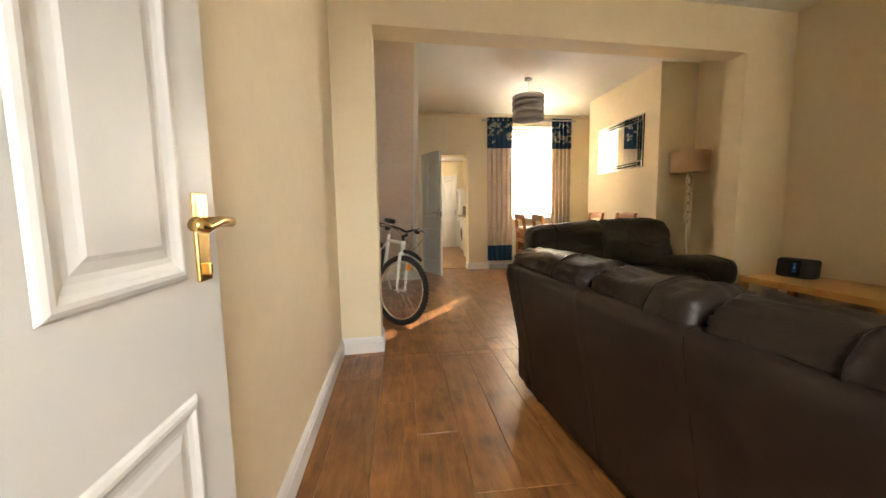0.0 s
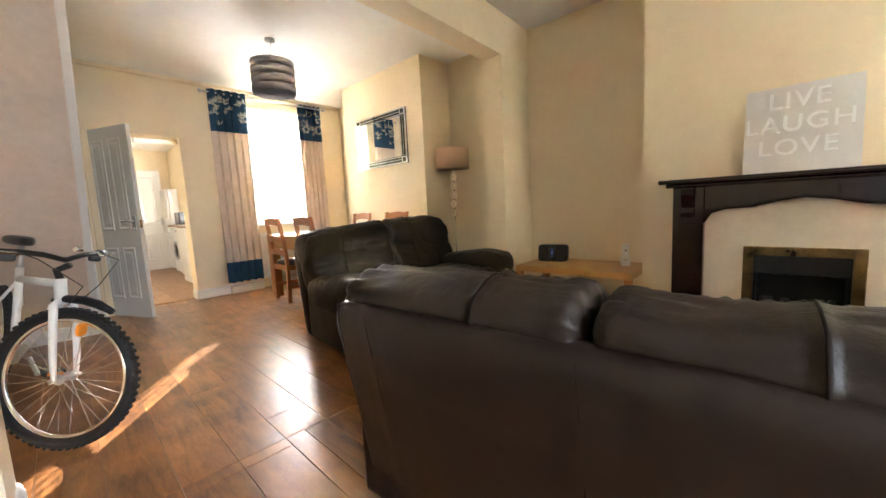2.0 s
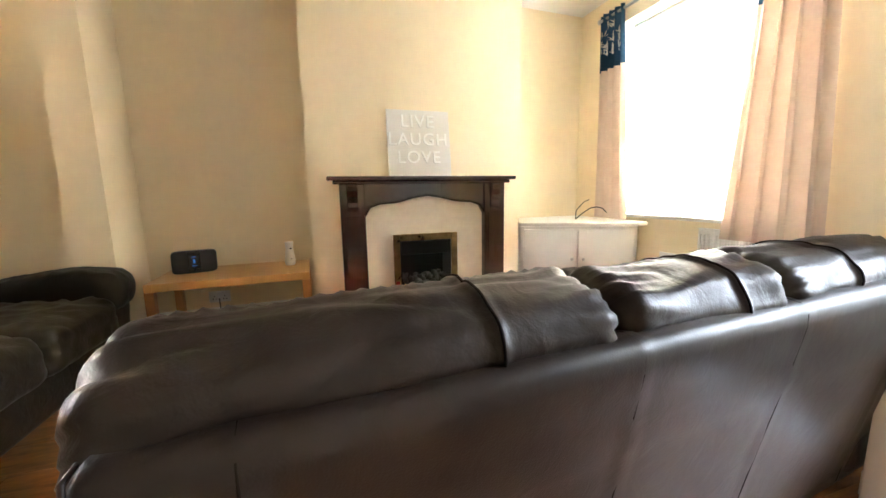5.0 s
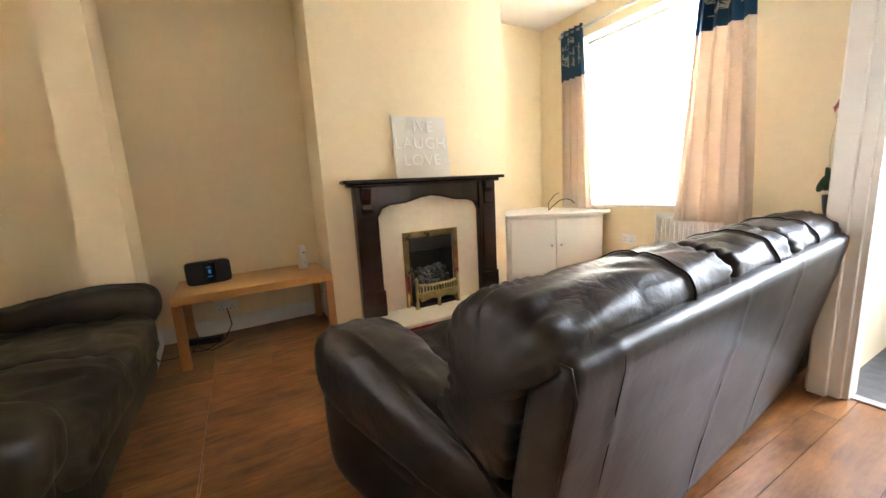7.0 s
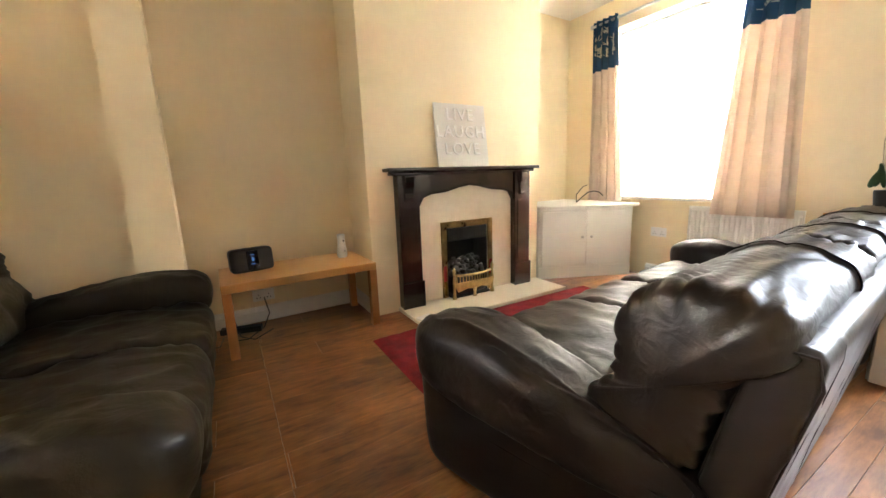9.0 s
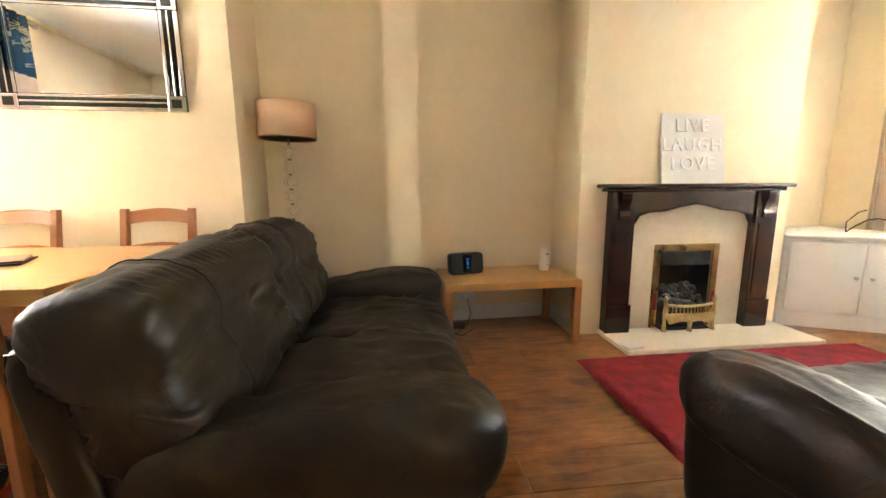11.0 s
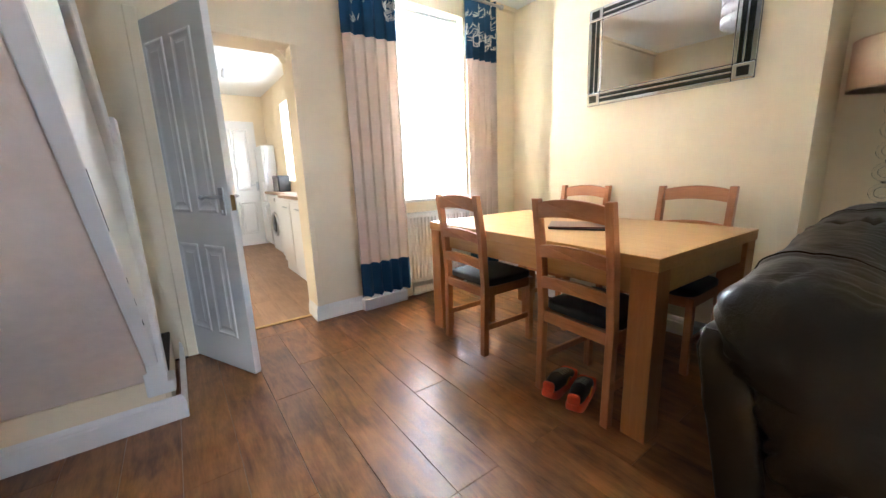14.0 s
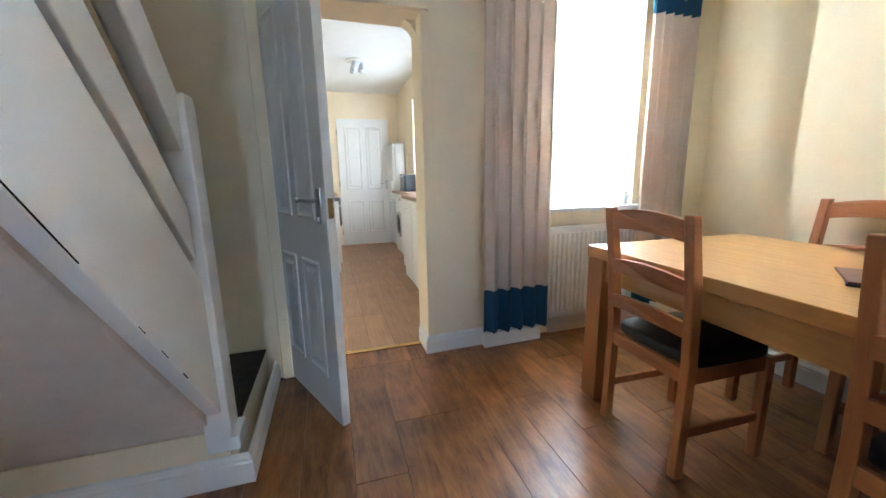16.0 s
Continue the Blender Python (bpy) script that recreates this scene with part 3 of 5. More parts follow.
structure("doorway_bracket", slab([(2.085, 1.95), (2.085, 1.885), (2.06, 1.925), (2.02, 1.95)], 'y', 7.42, 7.53), M_WALL, "plastered chamfer at the corner of the doorway")
structure("threshold_kitchen", box(1.29, 7.43, 0.0, 2.085, 7.465, 0.009, bevel=0.003), M_BRASS, "brass threshold strip at the kitchen door")
bm = box(1.235, back_y(1.26) - 0.022, 0, 1.295, back_y(1.26), 2.01, bevel=0.006)
structure("trim_kitchen_doorway", box(2.08, back_y(2.08) - 0.014, 0.115, 2.125, back_y(2.08) + 0.002, 1.99, box(1.295, back_y(1.7) - 0.014, 1.95, 2.125, back_y(1.7) + 0.01, 1.995, bm, 0.005), 0.005), M_WALL,
          "painted architrave round the kitchen doorway")


def ogee(x0, z0, x1, z1, y, s, profile, fill=False):
    """Mitred moulding round a door panel. profile: inset and height pairs."""
    bm = bmesh.new()
    rings = []
    for i, h in profile:
        rings.append([bm.verts.new((x, y + s * h, z)) for x, z in ((x0 + i, z0 + i), (x1 - i, z0 + i), (x1 - i, z1 - i), (x0 + i, z1 - i))])
    for a, b in zip(rings, rings[1:]):
        for k in range(4):
            bm.faces.new((a[k], a[(k + 1) % 4], b[(k + 1) % 4], b[k]))
    if fill:
        bm.faces.new(rings[-1])
    bmesh.ops.recalc_face_normals(bm, faces=bm.faces[:])
    return bm


def panel_door(name, label, w, h, at, both=False, hinge_side=1, handle_material=None, kind="structure"):
    """A moulded four-panel door: leaf in x, thickness in y, hinge at x = 0."""
    t = 0.038
    d = thing(name, label, "door", at)
    if kind:
        tagged(d, kind=kind)
    part("leaf", box(0, -t / 2, 0.006, w, t / 2, h, bevel=0.003), M_GLOSS, d)
    m, mid = 0.108, w * 0.5
    for x0, x1 in ((m, mid - 0.034), (mid + 0.034, w - m)):
        for z0, z1 in ((0.20, 0.735), (0.915, h - 0.12)):
            for s in (-1, 1):
                part("moulding", ogee(x0, z0, x1, z1, s * t / 2, s, ((0, 0.0005), (0.004, 0.005), (0.010, 0.0075), (0.016, 0.0075), (0.023, 0.004), (0.032, 0.0015), (0.040, 0.001))), M_GLOSS, d)
                part("raised_panel", ogee(x0 + 0.040, z0 + 0.040, x1 - 0.040, z1 - 0.040, s * t / 2, s, ((0, 0.001), (0.012, 0.0035), (0.018, 0.006)), True), M_GLOSS, d)
    hm = handle_material or M_BRASS
    for s in (-1, 1):
        fy = s * t / 2
        plate = part("handle_plate", box(w - 0.078, min(fy, fy + s * 0.007), 0.905, w - 0.038, max(fy, fy + s * 0.007), 1.05, bevel=0.003), hm, d, "satin steel plate" if hm is M_STEEL else "polished brass plate")
        xh = w - 0.058
        part("lever", tube([(xh, fy + s * 0.006, 1.002), (xh, fy + s * 0.045, 1.002), (xh - 0.012, fy + s * 0.055, 1.002), (xh - 0.05, fy + s * 0.056, 1.005), (xh - 0.085, fy + s * 0.053, 0.995), (xh - 0.108, fy + s * 0.05, 1.002)],
                           [0.009, 0.0085, 0.0085, 0.0075, 0.0085, 0.011], 10), hm, plate, smooth=True)
        part("thumb_turn", box(xh - 0.004, min(fy, fy + s * 0.016), 0.915, xh + 0.004, max(fy, fy + s * 0.016), 0.935, bevel=0.002), hm, plate)
    part("latch", box(w - 0.001, -0.011, 0.93, w + 0.0015, 0.011, 1.01), M_BRASSDK, d)
    for z in (0.22, 1.0, h - 0.2):
        part("hinge", tube([(-0.004, t / 2 + 0.003, z - 0.04), (-0.004, t / 2 + 0.003, z + 0.04)], 0.006, 8), M_BRASSDK, d)
    return d


ang = math.degrees(math.atan2(6.745 - 7.34, 1.553 - 1.275))
panel_door("door_kitchen", "white moulded panel door standing open at the kitchen", 0.665, 1.94, pose(1.275, 7.335, 0, 0, 0, ang), handle_material=M_STEEL)
panel_door("door_hall", "white moulded panel door folded back along the wall", 0.76, 2.03, pose(0.605, 0.978, 0, 0, 0, 90.4))
panel_door("door_kitchen_far", "closed white moulded panel door at the end of the kitchen", 0.80, 2.0, pose(1.72, KY1 - 0.022, 0), handle_material=M_STEEL)

# Outside wall added only to stop sun rays through the lower dining window.
yard = thing("yard_wall", "plain wall added outside to block low sun", "wall", pose(0, 0, 0))
tagged(yard, kind="structure")
part("wall_body", box(2.78, 9.6, -0.2, 8.0, 9.8, 2.55), M_GROUND, yard)
part("blocker_top", box(2.78, 9.57, 2.55, 8.0, 9.83, 2.61, bevel=0.01), M_GROUND, yard)


# ---- sofas ----
def loft(profile, x0, x1, nu, round_end=0.02, steps=3, bulge=0.0, push=None):
    """A closed outline of (y, z) points drawn out along x, its ends rounded over and puffed out by bulge. push(x, v, p, n) moves the skin along its normal."""
    bm = bmesh.new()
    pts = [Vector(p) for p in profile]
    cy = sum(p.x for p in pts) / len(pts)
    cz = sum(p.y for p in pts) / len(pts)
    mid = Vector((cy, cz))
    half = min(max(abs(p.x - cy) for p in pts), max(abs(p.y - cz) for p in pts))
    rows = []
    for k in (0.0, 0.4, 0.72, 0.9):
        rows.append((-bulge * (1 - k * k), k * (1 - round_end / half), False))
    for k in range(steps + 1):
        a = math.pi / 2 * k / steps
        rows.append((round_end * (1 - math.cos(a)), 1 - round_end / half * (1 - math.sin(a)), True))
    inner = [(x0 + round_end + (x1 - x0 - 2 * round_end) * i / nu, 1.0, True) for i in range(1, nu)]
    allrows = [(x0 + d, s, w) for d, s, w in rows] + inner + [(x1 - d, s, w) for d, s, w in rows[::-1]]
    n = len(pts)
    norm = []
    for i in range(n):
        d = pts[(i + 1) % n] - pts[i - 1]
        norm.append(Vector((-d.y, d.x)).normalized())
    rings = []
    for x, s, w in allrows:
        ring = []
        for i, p in enumerate(pts):
            q = mid + (p - mid) * s
            if push:
                q = q + norm[i] * push(x, i / n, p, norm[i]) * (1.0 if w else 0.5 * s * s)
            ring.append(bm.verts.new((x, q.x, q.y)))
        rings.append(ring)
    for r0, r1 in zip(rings, rings[1:]):
        for k in range(n):
            bm.faces.new((r0[k], r0[(k + 1) % n], r1[(k + 1) % n], r1[k]))
    bmesh.ops.remove_doubles(bm, verts=bm.verts[:], dist=0.0002)
    bmesh.ops.recalc_face_normals(bm, faces=bm.faces[:])
    return bm


def smooth_outline(keys, count):
    """A closed curve through key points, evenly spaced (Catmull-Rom)."""
    k = [Vector(p) for p in keys]
    n = len(k)
    fine = []
    for i in range(n):
        a, b, c, d = k[i - 1], k[i], k[(i + 1) % n], k[(i + 2) % n]
        for j in range(24):
            t = j / 24
            fine.append(0.5 * (2 * b + (c - a) * t + (2 * a - 5 * b + 4 * c - d) * t * t + (3 * b - a - 3 * c + d) * t ** 3))
    length = [0.0]
    for p, q in zip(fine, fine[1:] + fine[:1]):
        length.append(length[-1] + (q - p).length)
    out, j = [], 0
    for i in range(count):
        s = length[-1] * i / count
        while length[j + 1] < s:
            j += 1
        out.append(fine[j].lerp(fine[(j + 1) % len(fine)], (s - length[j]) / max(1e-6, length[j + 1] - length[j])))
    return out


def fold(p, seed):
    """Height of a crease field in leather: sharp valleys between soft swells."""
    q = p + 0.35 * noise.noise_vector(p * 0.7 + Vector((seed, 0, 0)))
    return 1 - min(1.0, abs(noise.noise(q + Vector((0, seed * 3.7, 0)))) * 3.2)


def sofa(name, label, length, edges, at, material, depth=0.98, back_h=0.73, top_h=0.82, arm_h=0.58, arm_w=0.30, arm_out=0.16, seat_h=0.44, seed=1, droop=0.0, drop=0.15, lip=0.012, taper=0.045):
    """Local: x along the sofa, y = 0 at the top of the rear panel, y = depth at the front. edges: x of the joints between the cushions."""
    s = thing(name, label, "sofa", at, "leather sofas")
    taut_hide = M_TAUT if material is M_LEATHER else M_TAUT2
    L = length
    part("base", box(0.02, 0.17, 0.05, L - 0.02, depth - 0.07, 0.30, bevel=0.03, seg=3), material, s, smooth=True)
    # leaning rear panel: thin at its top, thick where it meets the base
    side = [(0.112, 0.045), (0.090, 0.20), (0.058, 0.38), (0.024, 0.56), (0.004, back_h - 0.05), (0.004, back_h - 0.022), (0.016, back_h - 0.004), (0.045, back_h),
            (0.078, back_h - 0.008), (0.094, back_h - 0.035), (0.110, 0.62), (0.135, 0.50), (0.160, 0.36), (0.165, 0.20), (0.165, 0.045)]
    outline = []
    for p, q in zip(side, side[1:] + side[:1]):
        m = max(1, int((Vector(p) - Vector(q)).length / 0.035))
        outline += [Vector(p).lerp(Vector(q), i / m) for i in range(m)]
    outline = outline[::-1]
    seams = [0.14] + list(edges) + [L - 0.14]

    def taut(x, v, p, n):
        near = min(abs(x - e) for e in seams)
        swell = 0.003 * noise.noise(Vector((x * 2.2, p.y * 2.6, seed)))
        pucker = 0.0016 * fold(Vector((x * 7, p.y * 6.0, seed)), seed) * math.exp(-(near / 0.10) ** 2)
        return swell + pucker - 0.006 * math.exp(-(near / 0.007) ** 2) - 0.004 * math.exp(-((p.y - 0.562) / 0.006) ** 2) * (p.x < 0.07)
    part("rear_panel", loft(outline, 0.0, L, int(L / 0.016), round_end=0.022, bulge=0.004, push=taut), taut_hide, s, smooth=True)
    back_face = [(0.110, 0.06), (0.090, 0.20), (0.058, 0.38), (0.024, 0.56), (0.003, back_h - 0.05), (0.003, back_h - 0.022), (0.016, back_h - 0.003), (0.045, back_h + 0.001), (0.085, back_h - 0.012)]
    for x in seams:
        part("panel_seam", tube([(x, a + 0.002, b - 0.002) for a, b in back_face], 0.0028, 6), M_SEAM, s, smooth=True)
    part("panel_seam", tube([(0.30, 0.0255, 0.562), (L / 2, 0.0255, 0.563), (L - 0.05, 0.0255, 0.562)], 0.0034, 6), M_SEAM, s, smooth=True)
    for x, sg in ((0.0, 1), (L, -1)):
        part("panel_seam", tube([(x + sg * 0.012, 0.078, 0.30), (x + sg * 0.012, 0.038, 0.5), (x + sg * 0.012, 0.004, back_h - 0.06), (x + sg * 0.010, 0.014, back_h - 0.010), (x + sg * 0.010, 0.078, back_h - 0.010), (x + sg * 0.012, 0.112, 0.60),
                                 (x + sg * 0.012, 0.152, 0.40)], 0.003, 6), material, s, smooth=True)
    cells = [0.0] + list(edges) + [L]
    t = top_h
    back = [(0.17, 0.41), (0.125, 0.56), (0.098, 0.66), (0.050, back_h - 0.035), (0.022, t - 0.085), (0.055, t - 0.025), (0.14, t), (0.215, t - 0.006), (0.285, t - 0.045), (0.325, t - 0.115),
            (0.326, t - 0.185), (0.318, t - 0.235), (0.355, t - 0.285), (0.395, 0.50), (0.385, 0.43), (0.28, 0.395)]
    prof = smooth_outline(back[::-1], 112)
    for i, (a, b) in enumerate(zip(cells, cells[1:])):
        xm = a + (b - a) * (0.66 if i < len(cells) - 2 or len(cells) < 4 else 0.4)

        def stuffed(x, v, p, n, a=a, b=b, i=i, xm=xm):
            e = max(0.0, min(x - a, b - x))
            end = math.exp(-(e / 0.095) ** 1.5)
            around = Vector((x * 3.0, (p.x + p.y) * 22, (p.x - p.y) * 18))
            gather = (fold(around, seed + i * 1.7) - 0.4) * 0.015 * end
            long_ = (fold(Vector((x * 4.5, p.x * 12, p.y * 12)), seed * 2.3 + i) - 0.35) * 0.007
            swell = 0.012 * noise.noise(Vector((x * 3.1, p.x * 3.5, p.y * 3.5 + seed + i)))
            belly = 0.010 * (1 - ((x - (a + b) / 2) / ((b - a) / 2)) ** 4)
            stitch = -0.007 * math.exp(-((x - xm) / 0.008) ** 2) * (p.y > 0.5)
            pleat = 0.0035 * math.sin(x * 205 + 2 * noise.noise(Vector((x * 9, i, seed)))) * math.exp(-(((p.x - 0.235) / 0.045) ** 2)) * (p.y > t - 0.12)
            tuckin = -0.022 * math.exp(-((p.y - (t - 0.235)) / 0.02) ** 2) * (p.x > 0.2) * (0.5 + noise.noise(Vector((x * 6, seed, i))))
            return gather + long_ + swell + belly + stitch + pleat + tuckin
        cb_ = loft(prof, a + 0.006 - lip * (a == 0), b - 0.006 + lip * (b == L), 58, round_end=0.050, steps=5, bulge=0.018, push=stuffed)
        for v in cb_.verts:
            k = max(0.0, (v.co.z - 0.42) / (t - 0.42))
            v.co.z -= droop * max(0, v.co.x / L - 0.25) ** 1.2 * k
            d = min(v.co.x + lip if a == 0 else 9, L + lip - v.co.x if b == L else 9)
            v.co.z -= taper * k * max(0.0, 1 - d / 0.24) ** 2
        row = min((v.co.x for v in cb_.verts), key=lambda x: abs(x - xm))
        ring = [v.co.copy() for v in cb_.verts if abs(v.co.x - row) < 1e-5 and v.co.z > 0.46]
        start = max(range(len(ring)), key=lambda k: (ring[k] - ring[k - 1]).length)
        cu = part("back_cushion", cb_, material, s, smooth=True)
        part("cushion_seam", tube(ring[start:] + ring[:start], 0.0026, 6), M_SEAM, cu, smooth=True)

        def sat(q, a=a, b=b, i=i):
            crease_ = (fold(Vector((q.x * 7, q.y * 5, seed + i)), seed + i) - 0.4) * 0.010 * (q.z > 0.36)
            return Vector((q.x, q.y, q.z + 0.022 * math.sin((q.y - 0.3) * 3.6) + crease_))
        part("seat_cushion", pillow(max(a, arm_w - arm_out - 0.02) + 0.002, 0.30, 0.20, min(b, L - arm_w + arm_out + 0.02) - 0.002, depth - 0.01, seat_h, power=4.5, ends=9, cuts=30, wrinkle=0.014, crease=0.012, seed=seed * 5 + i, shape=sat),
             material, s, smooth=True)
    for k, sg in enumerate((1, -1)):
        a, b = (-arm_out, arm_w - arm_out) if sg == 1 else (L - arm_w + arm_out, L + arm_out)

        def slope(ky):
            return drop * max(0.0, 1 - ky / 0.75) ** 1.15

        def arm(q, a=a, b=b, sg=sg, k=k):
            kz = (q.z - 0.30) / (arm_h - 0.30)
            ky = (q.y - 0.09) / (depth - 0.09)
            u = (q.x - (a + b) / 2) / ((b - a) / 2)
            flare = (arm_out - 0.012) * max(0.0, 1 - ky / 0.9) ** 1.1
            x2 = q.x + (sg * flare if u * sg < 0 else 0) * min(1.0, abs(u) * 1.3)
            end = math.exp(-((1 - ky) / 0.12) ** 2)
            crease_ = (fold(Vector((q.x * 10, q.y * 8, seed + k)), seed * 1.3 + k) - 0.4) * 0.010 * (0.4 + abs(u))
            return Vector((x2, q.y - 0.03 * end * (1 - kz) ** 2, q.z - slope(ky) * (0.35 + 0.65 * max(0, kz)) + crease_ * max(0, kz)))

        def cheek(q, a=a, b=b, sg=sg):
            ky = (q.y - 0.09) / (depth - 0.09)
            u = (q.x - (a + b) / 2) / ((b - a) / 2)
            kz = (q.z - 0.05) / 0.37
            flare = (arm_out - 0.012) * max(0.0, 1 - ky / 0.9) ** 1.1
            return Vector((q.x + (sg * flare if u * sg < 0 else 0) * min(1.0, abs(u) * 1.3), q.y - 0.035 * (1 - kz) * ky, q.z - slope(ky) * 0.5 * max(0, kz)))
        part("arm_side", pillow(a + 0.03 * (sg == 1), 0.09, 0.05, b - 0.03 * (sg == -1), depth - 0.055, 0.42, power=9, cuts=18, wrinkle=0.008, seed=seed * 9 + k, shape=cheek), taut_hide, s, smooth=True)
        part("arm_pad", pillow(a, 0.10, 0.30, b, depth, arm_h, power=3.6, cuts=34, wrinkle=0.012, crease=0.0, seed=seed * 7 + k, shape=arm), material, s, smooth=True)
        xo = a + 0.036 if sg == 1 else b - 0.036
        pts = []
        for j in range(9):
            ky = 0.08 + 0.74 * j / 8
            pts.append((xo + sg * (arm_out - 0.012) * max(0.0, 1 - ky / 0.9) ** 1.1, 0.09 + ky * (depth - 0.09) - 0.02 * ky, 0.27 - 0.03 * (1 - ky)))
        part("arm_seam", tube(pts, 0.004, 6), M_SEAM, s, smooth=True)
    for x in (0.12, L - 0.12):
        for y in (0.16, depth - 0.14):
            part("foot", lathe([(0.022, 0), (0.028, 0.065)], 12, at=(x, y, 0.0)), M_BLACK, s)
    return s


# rear of the long sofa faces the walkway, its seats face the fire
sofa("sofa_three_seat", "dark brown leather three-seat sofa with plump back cushions", 1.85, [0.69, 1.145], pose(1.495, 2.945, 0, 0, 0, -85.0), M_LEATHER, depth=1.0, top_h=0.825, back_h=0.735, arm_w=0.32, arm_out=0.19, seed=2, lip=0.025, taper=0.022)
sofa("sofa_two_seat", "dark brown leather two-seat sofa facing the fireplace rug", 1.46, [0.72], pose(3.69, 4.86, 0, 0, 0, 180.4), M_LEATHER2, depth=1.07, top_h=0.915, back_h=0.73, arm_w=0.30, arm_out=0.12, arm_h=0.59, seed=5, droop=0.075, drop=0.10)


# ---- fireplace ----
fp = thing("fireplace", "dark mahogany fire surround with cream marble back panel", "fireplace", pose(0, 0, 0))
FX = 3.895
part("mantel_shelf", box(3.775, 1.262, 1.055, FX - 0.001, 2.686, 1.083, bevel=0.010, seg=3), M_MAHOG, fp, "dark polished mantel shelf")
part("shelf_moulding", box(3.805, 1.30, 1.030, FX - 0.001, 2.648, 1.055, bevel=0.010, seg=3), M_MAHOG, fp)
for y0, y1 in ((2.435, 2.605), (1.345, 1.515)):
    post = part("post", box(3.815, y0, 0.03, FX - 0.001, y1, 1.03, bevel=0.004), M_MAHOG, fp)
    part("plinth", box(3.800, y0 - 0.008, 0.03, 3.815, y1 + 0.008, 0.235, bevel=0.004), M_MAHOG, post)
    part("post_panel", box(3.809, y0 + 0.03, 0.27, 3.816, y1 - 0.03, 0.80, bevel=0.003), M_MAHOG, post)
    ym = (y0 + y1) / 2
    part("corbel", slab([(3.816, 0.84), (3.800, 0.845), (3.797, 0.87), (3.806, 0.90), (3.798, 0.94), (3.782, 0.98), (3.778, 1.02), (3.786, 1.03), (3.816, 1.03)], 'y', ym - 0.035, ym + 0.035, bevel=0.002), M_MAHOG, post)
arch = [(2.435, 0.80), (2.40, 0.86), (2.33, 0.885), (2.20, 0.895), (2.08, 0.925), (1.975, 0.940), (1.87, 0.925), (1.75, 0.895), (1.62, 0.885), (1.55, 0.86), (1.515, 0.80)]
part("frieze", slab([(1.515, 1.03), (2.435, 1.03)] + arch, 'x', 3.83, FX - 0.001), M_MAHOG, fp, "shaped frieze board with a shallow arch")
part("frieze_bead", tube([(3.828, a, b + 0.006) for a, b in arch], 0.008, 8), M_MAHOG, fp, smooth=True)
for a in ((3.872, 2.236, 0.03, FX - 0.002, 2.45, 0.96), (3.872, 1.50, 0.03, FX - 0.002, 1.729, 0.96), (3.872, 1.729, 0.657, FX - 0.002, 2.236, 0.96)):
    part("back_panel", box(*a), M_MARBLE, fp, "plain cream marble panel")
part("hearth", box(3.505, 1.195, 0.0, FX - 0.001, 2.622, 0.03, bevel=0.006), M_MARBLE, fp, "cream marble hearth slab")

fire = thing("gas_fire", "coal-effect gas fire with brass trim and fret", "fire", pose(0, 0, 0))
for a in ((3.856, 2.186, 0.032, 3.871, 2.236, 0.657), (3.856, 1.729, 0.032, 3.871, 1.779, 0.657), (3.856, 1.779, 0.605, 3.871, 2.186, 0.657)):
    part("trim", box(*a, bevel=0.005), M_BRASSDK, fire, "antique brass trim strip")
# Yellow and red strips paint reflections onto the brass trim.
for a in ((3.852, 2.196, 0.034, 3.8562, 2.226, 0.17), (3.852, 1.739, 0.034, 3.8562, 1.769, 0.17)):
    part("trim_yellow_reflection", box(*a, bevel=0.001), M_BRASS, fire)
for a in ((3.852, 2.196, 0.172, 3.8561, 2.226, 0.30), (3.852, 1.739, 0.172, 3.8561, 1.769, 0.30)):
    part("trim_red_reflection", box(*a, bevel=0.001), M_REDREFLECT, fire, "red reflection painted on the trim")
bm = box(3.874, 1.779, 0.032, 4.07, 1.79, 0.605)
box(3.874, 2.175, 0.032, 4.07, 2.186, 0.605, bm)
box(4.06, 1.79, 0.032, 4.07, 2.175, 0.605, bm)
box(3.874, 1.79, 0.595, 4.06, 2.175, 0.605, bm)
box(3.80, 1.79, 0.032, 4.06, 2.175, 0.04, bm)
part("firebox", bm, M_SOOT, fire)
part("canopy", slab([(3.862, 0.60), (3.862, 0.50), (3.875, 0.495), (3.94, 0.60)], 'y', 1.79, 2.175, bevel=0.004), M_SOOT, fire, "black metal hood")
fret = part("fret", tube([(3.80, 2.17, 0.225), (3.775, 2.08, 0.220), (3.768, 1.98, 0.218), (3.775, 1.88, 0.220), (3.80, 1.79, 0.225)], 0.011, 8), M_FRET, fire, "cast brass fret", smooth=True)
for k in range(13):
    a = 1.82 + k * 0.0267
    bow = 3.770 + 0.03 * ((a - 1.98) / 0.18) ** 2
    part("fret_bar", tube([(bow + 0.004, a, 0.220), (bow + 0.002, a, 0.155)], 0.0055, 6), M_FRET, fret)
part("fret_plate", slab([(1.78, 0.150), (1.78, 0.165), (2.18, 0.165), (2.18, 0.150), (2.14, 0.085), (2.05, 0.105), (1.98, 0.095), (1.91, 0.105), (1.82, 0.085)], 'x', 3.773, 3.781, bevel=0.002), M_FRET, fret)
for a in (1.79, 2.17):
    part("fret_foot", lathe([(0.020, 0), (0.014, 0.03), (0.010, 0.07), (0.014, 0.14), (0.010, 0.19), (0.016, 0.235), (0.005, 0.262)], 12, at=(3.79, a, 0.031)), M_FRET, fret, smooth=True)
part("fret_foot", lathe([(0.018, 0), (0.012, 0.03), (0.016, 0.07)], 12, at=(3.775, 1.98, 0.031)), M_FRET, fret, smooth=True)
rnd = random.Random(11)
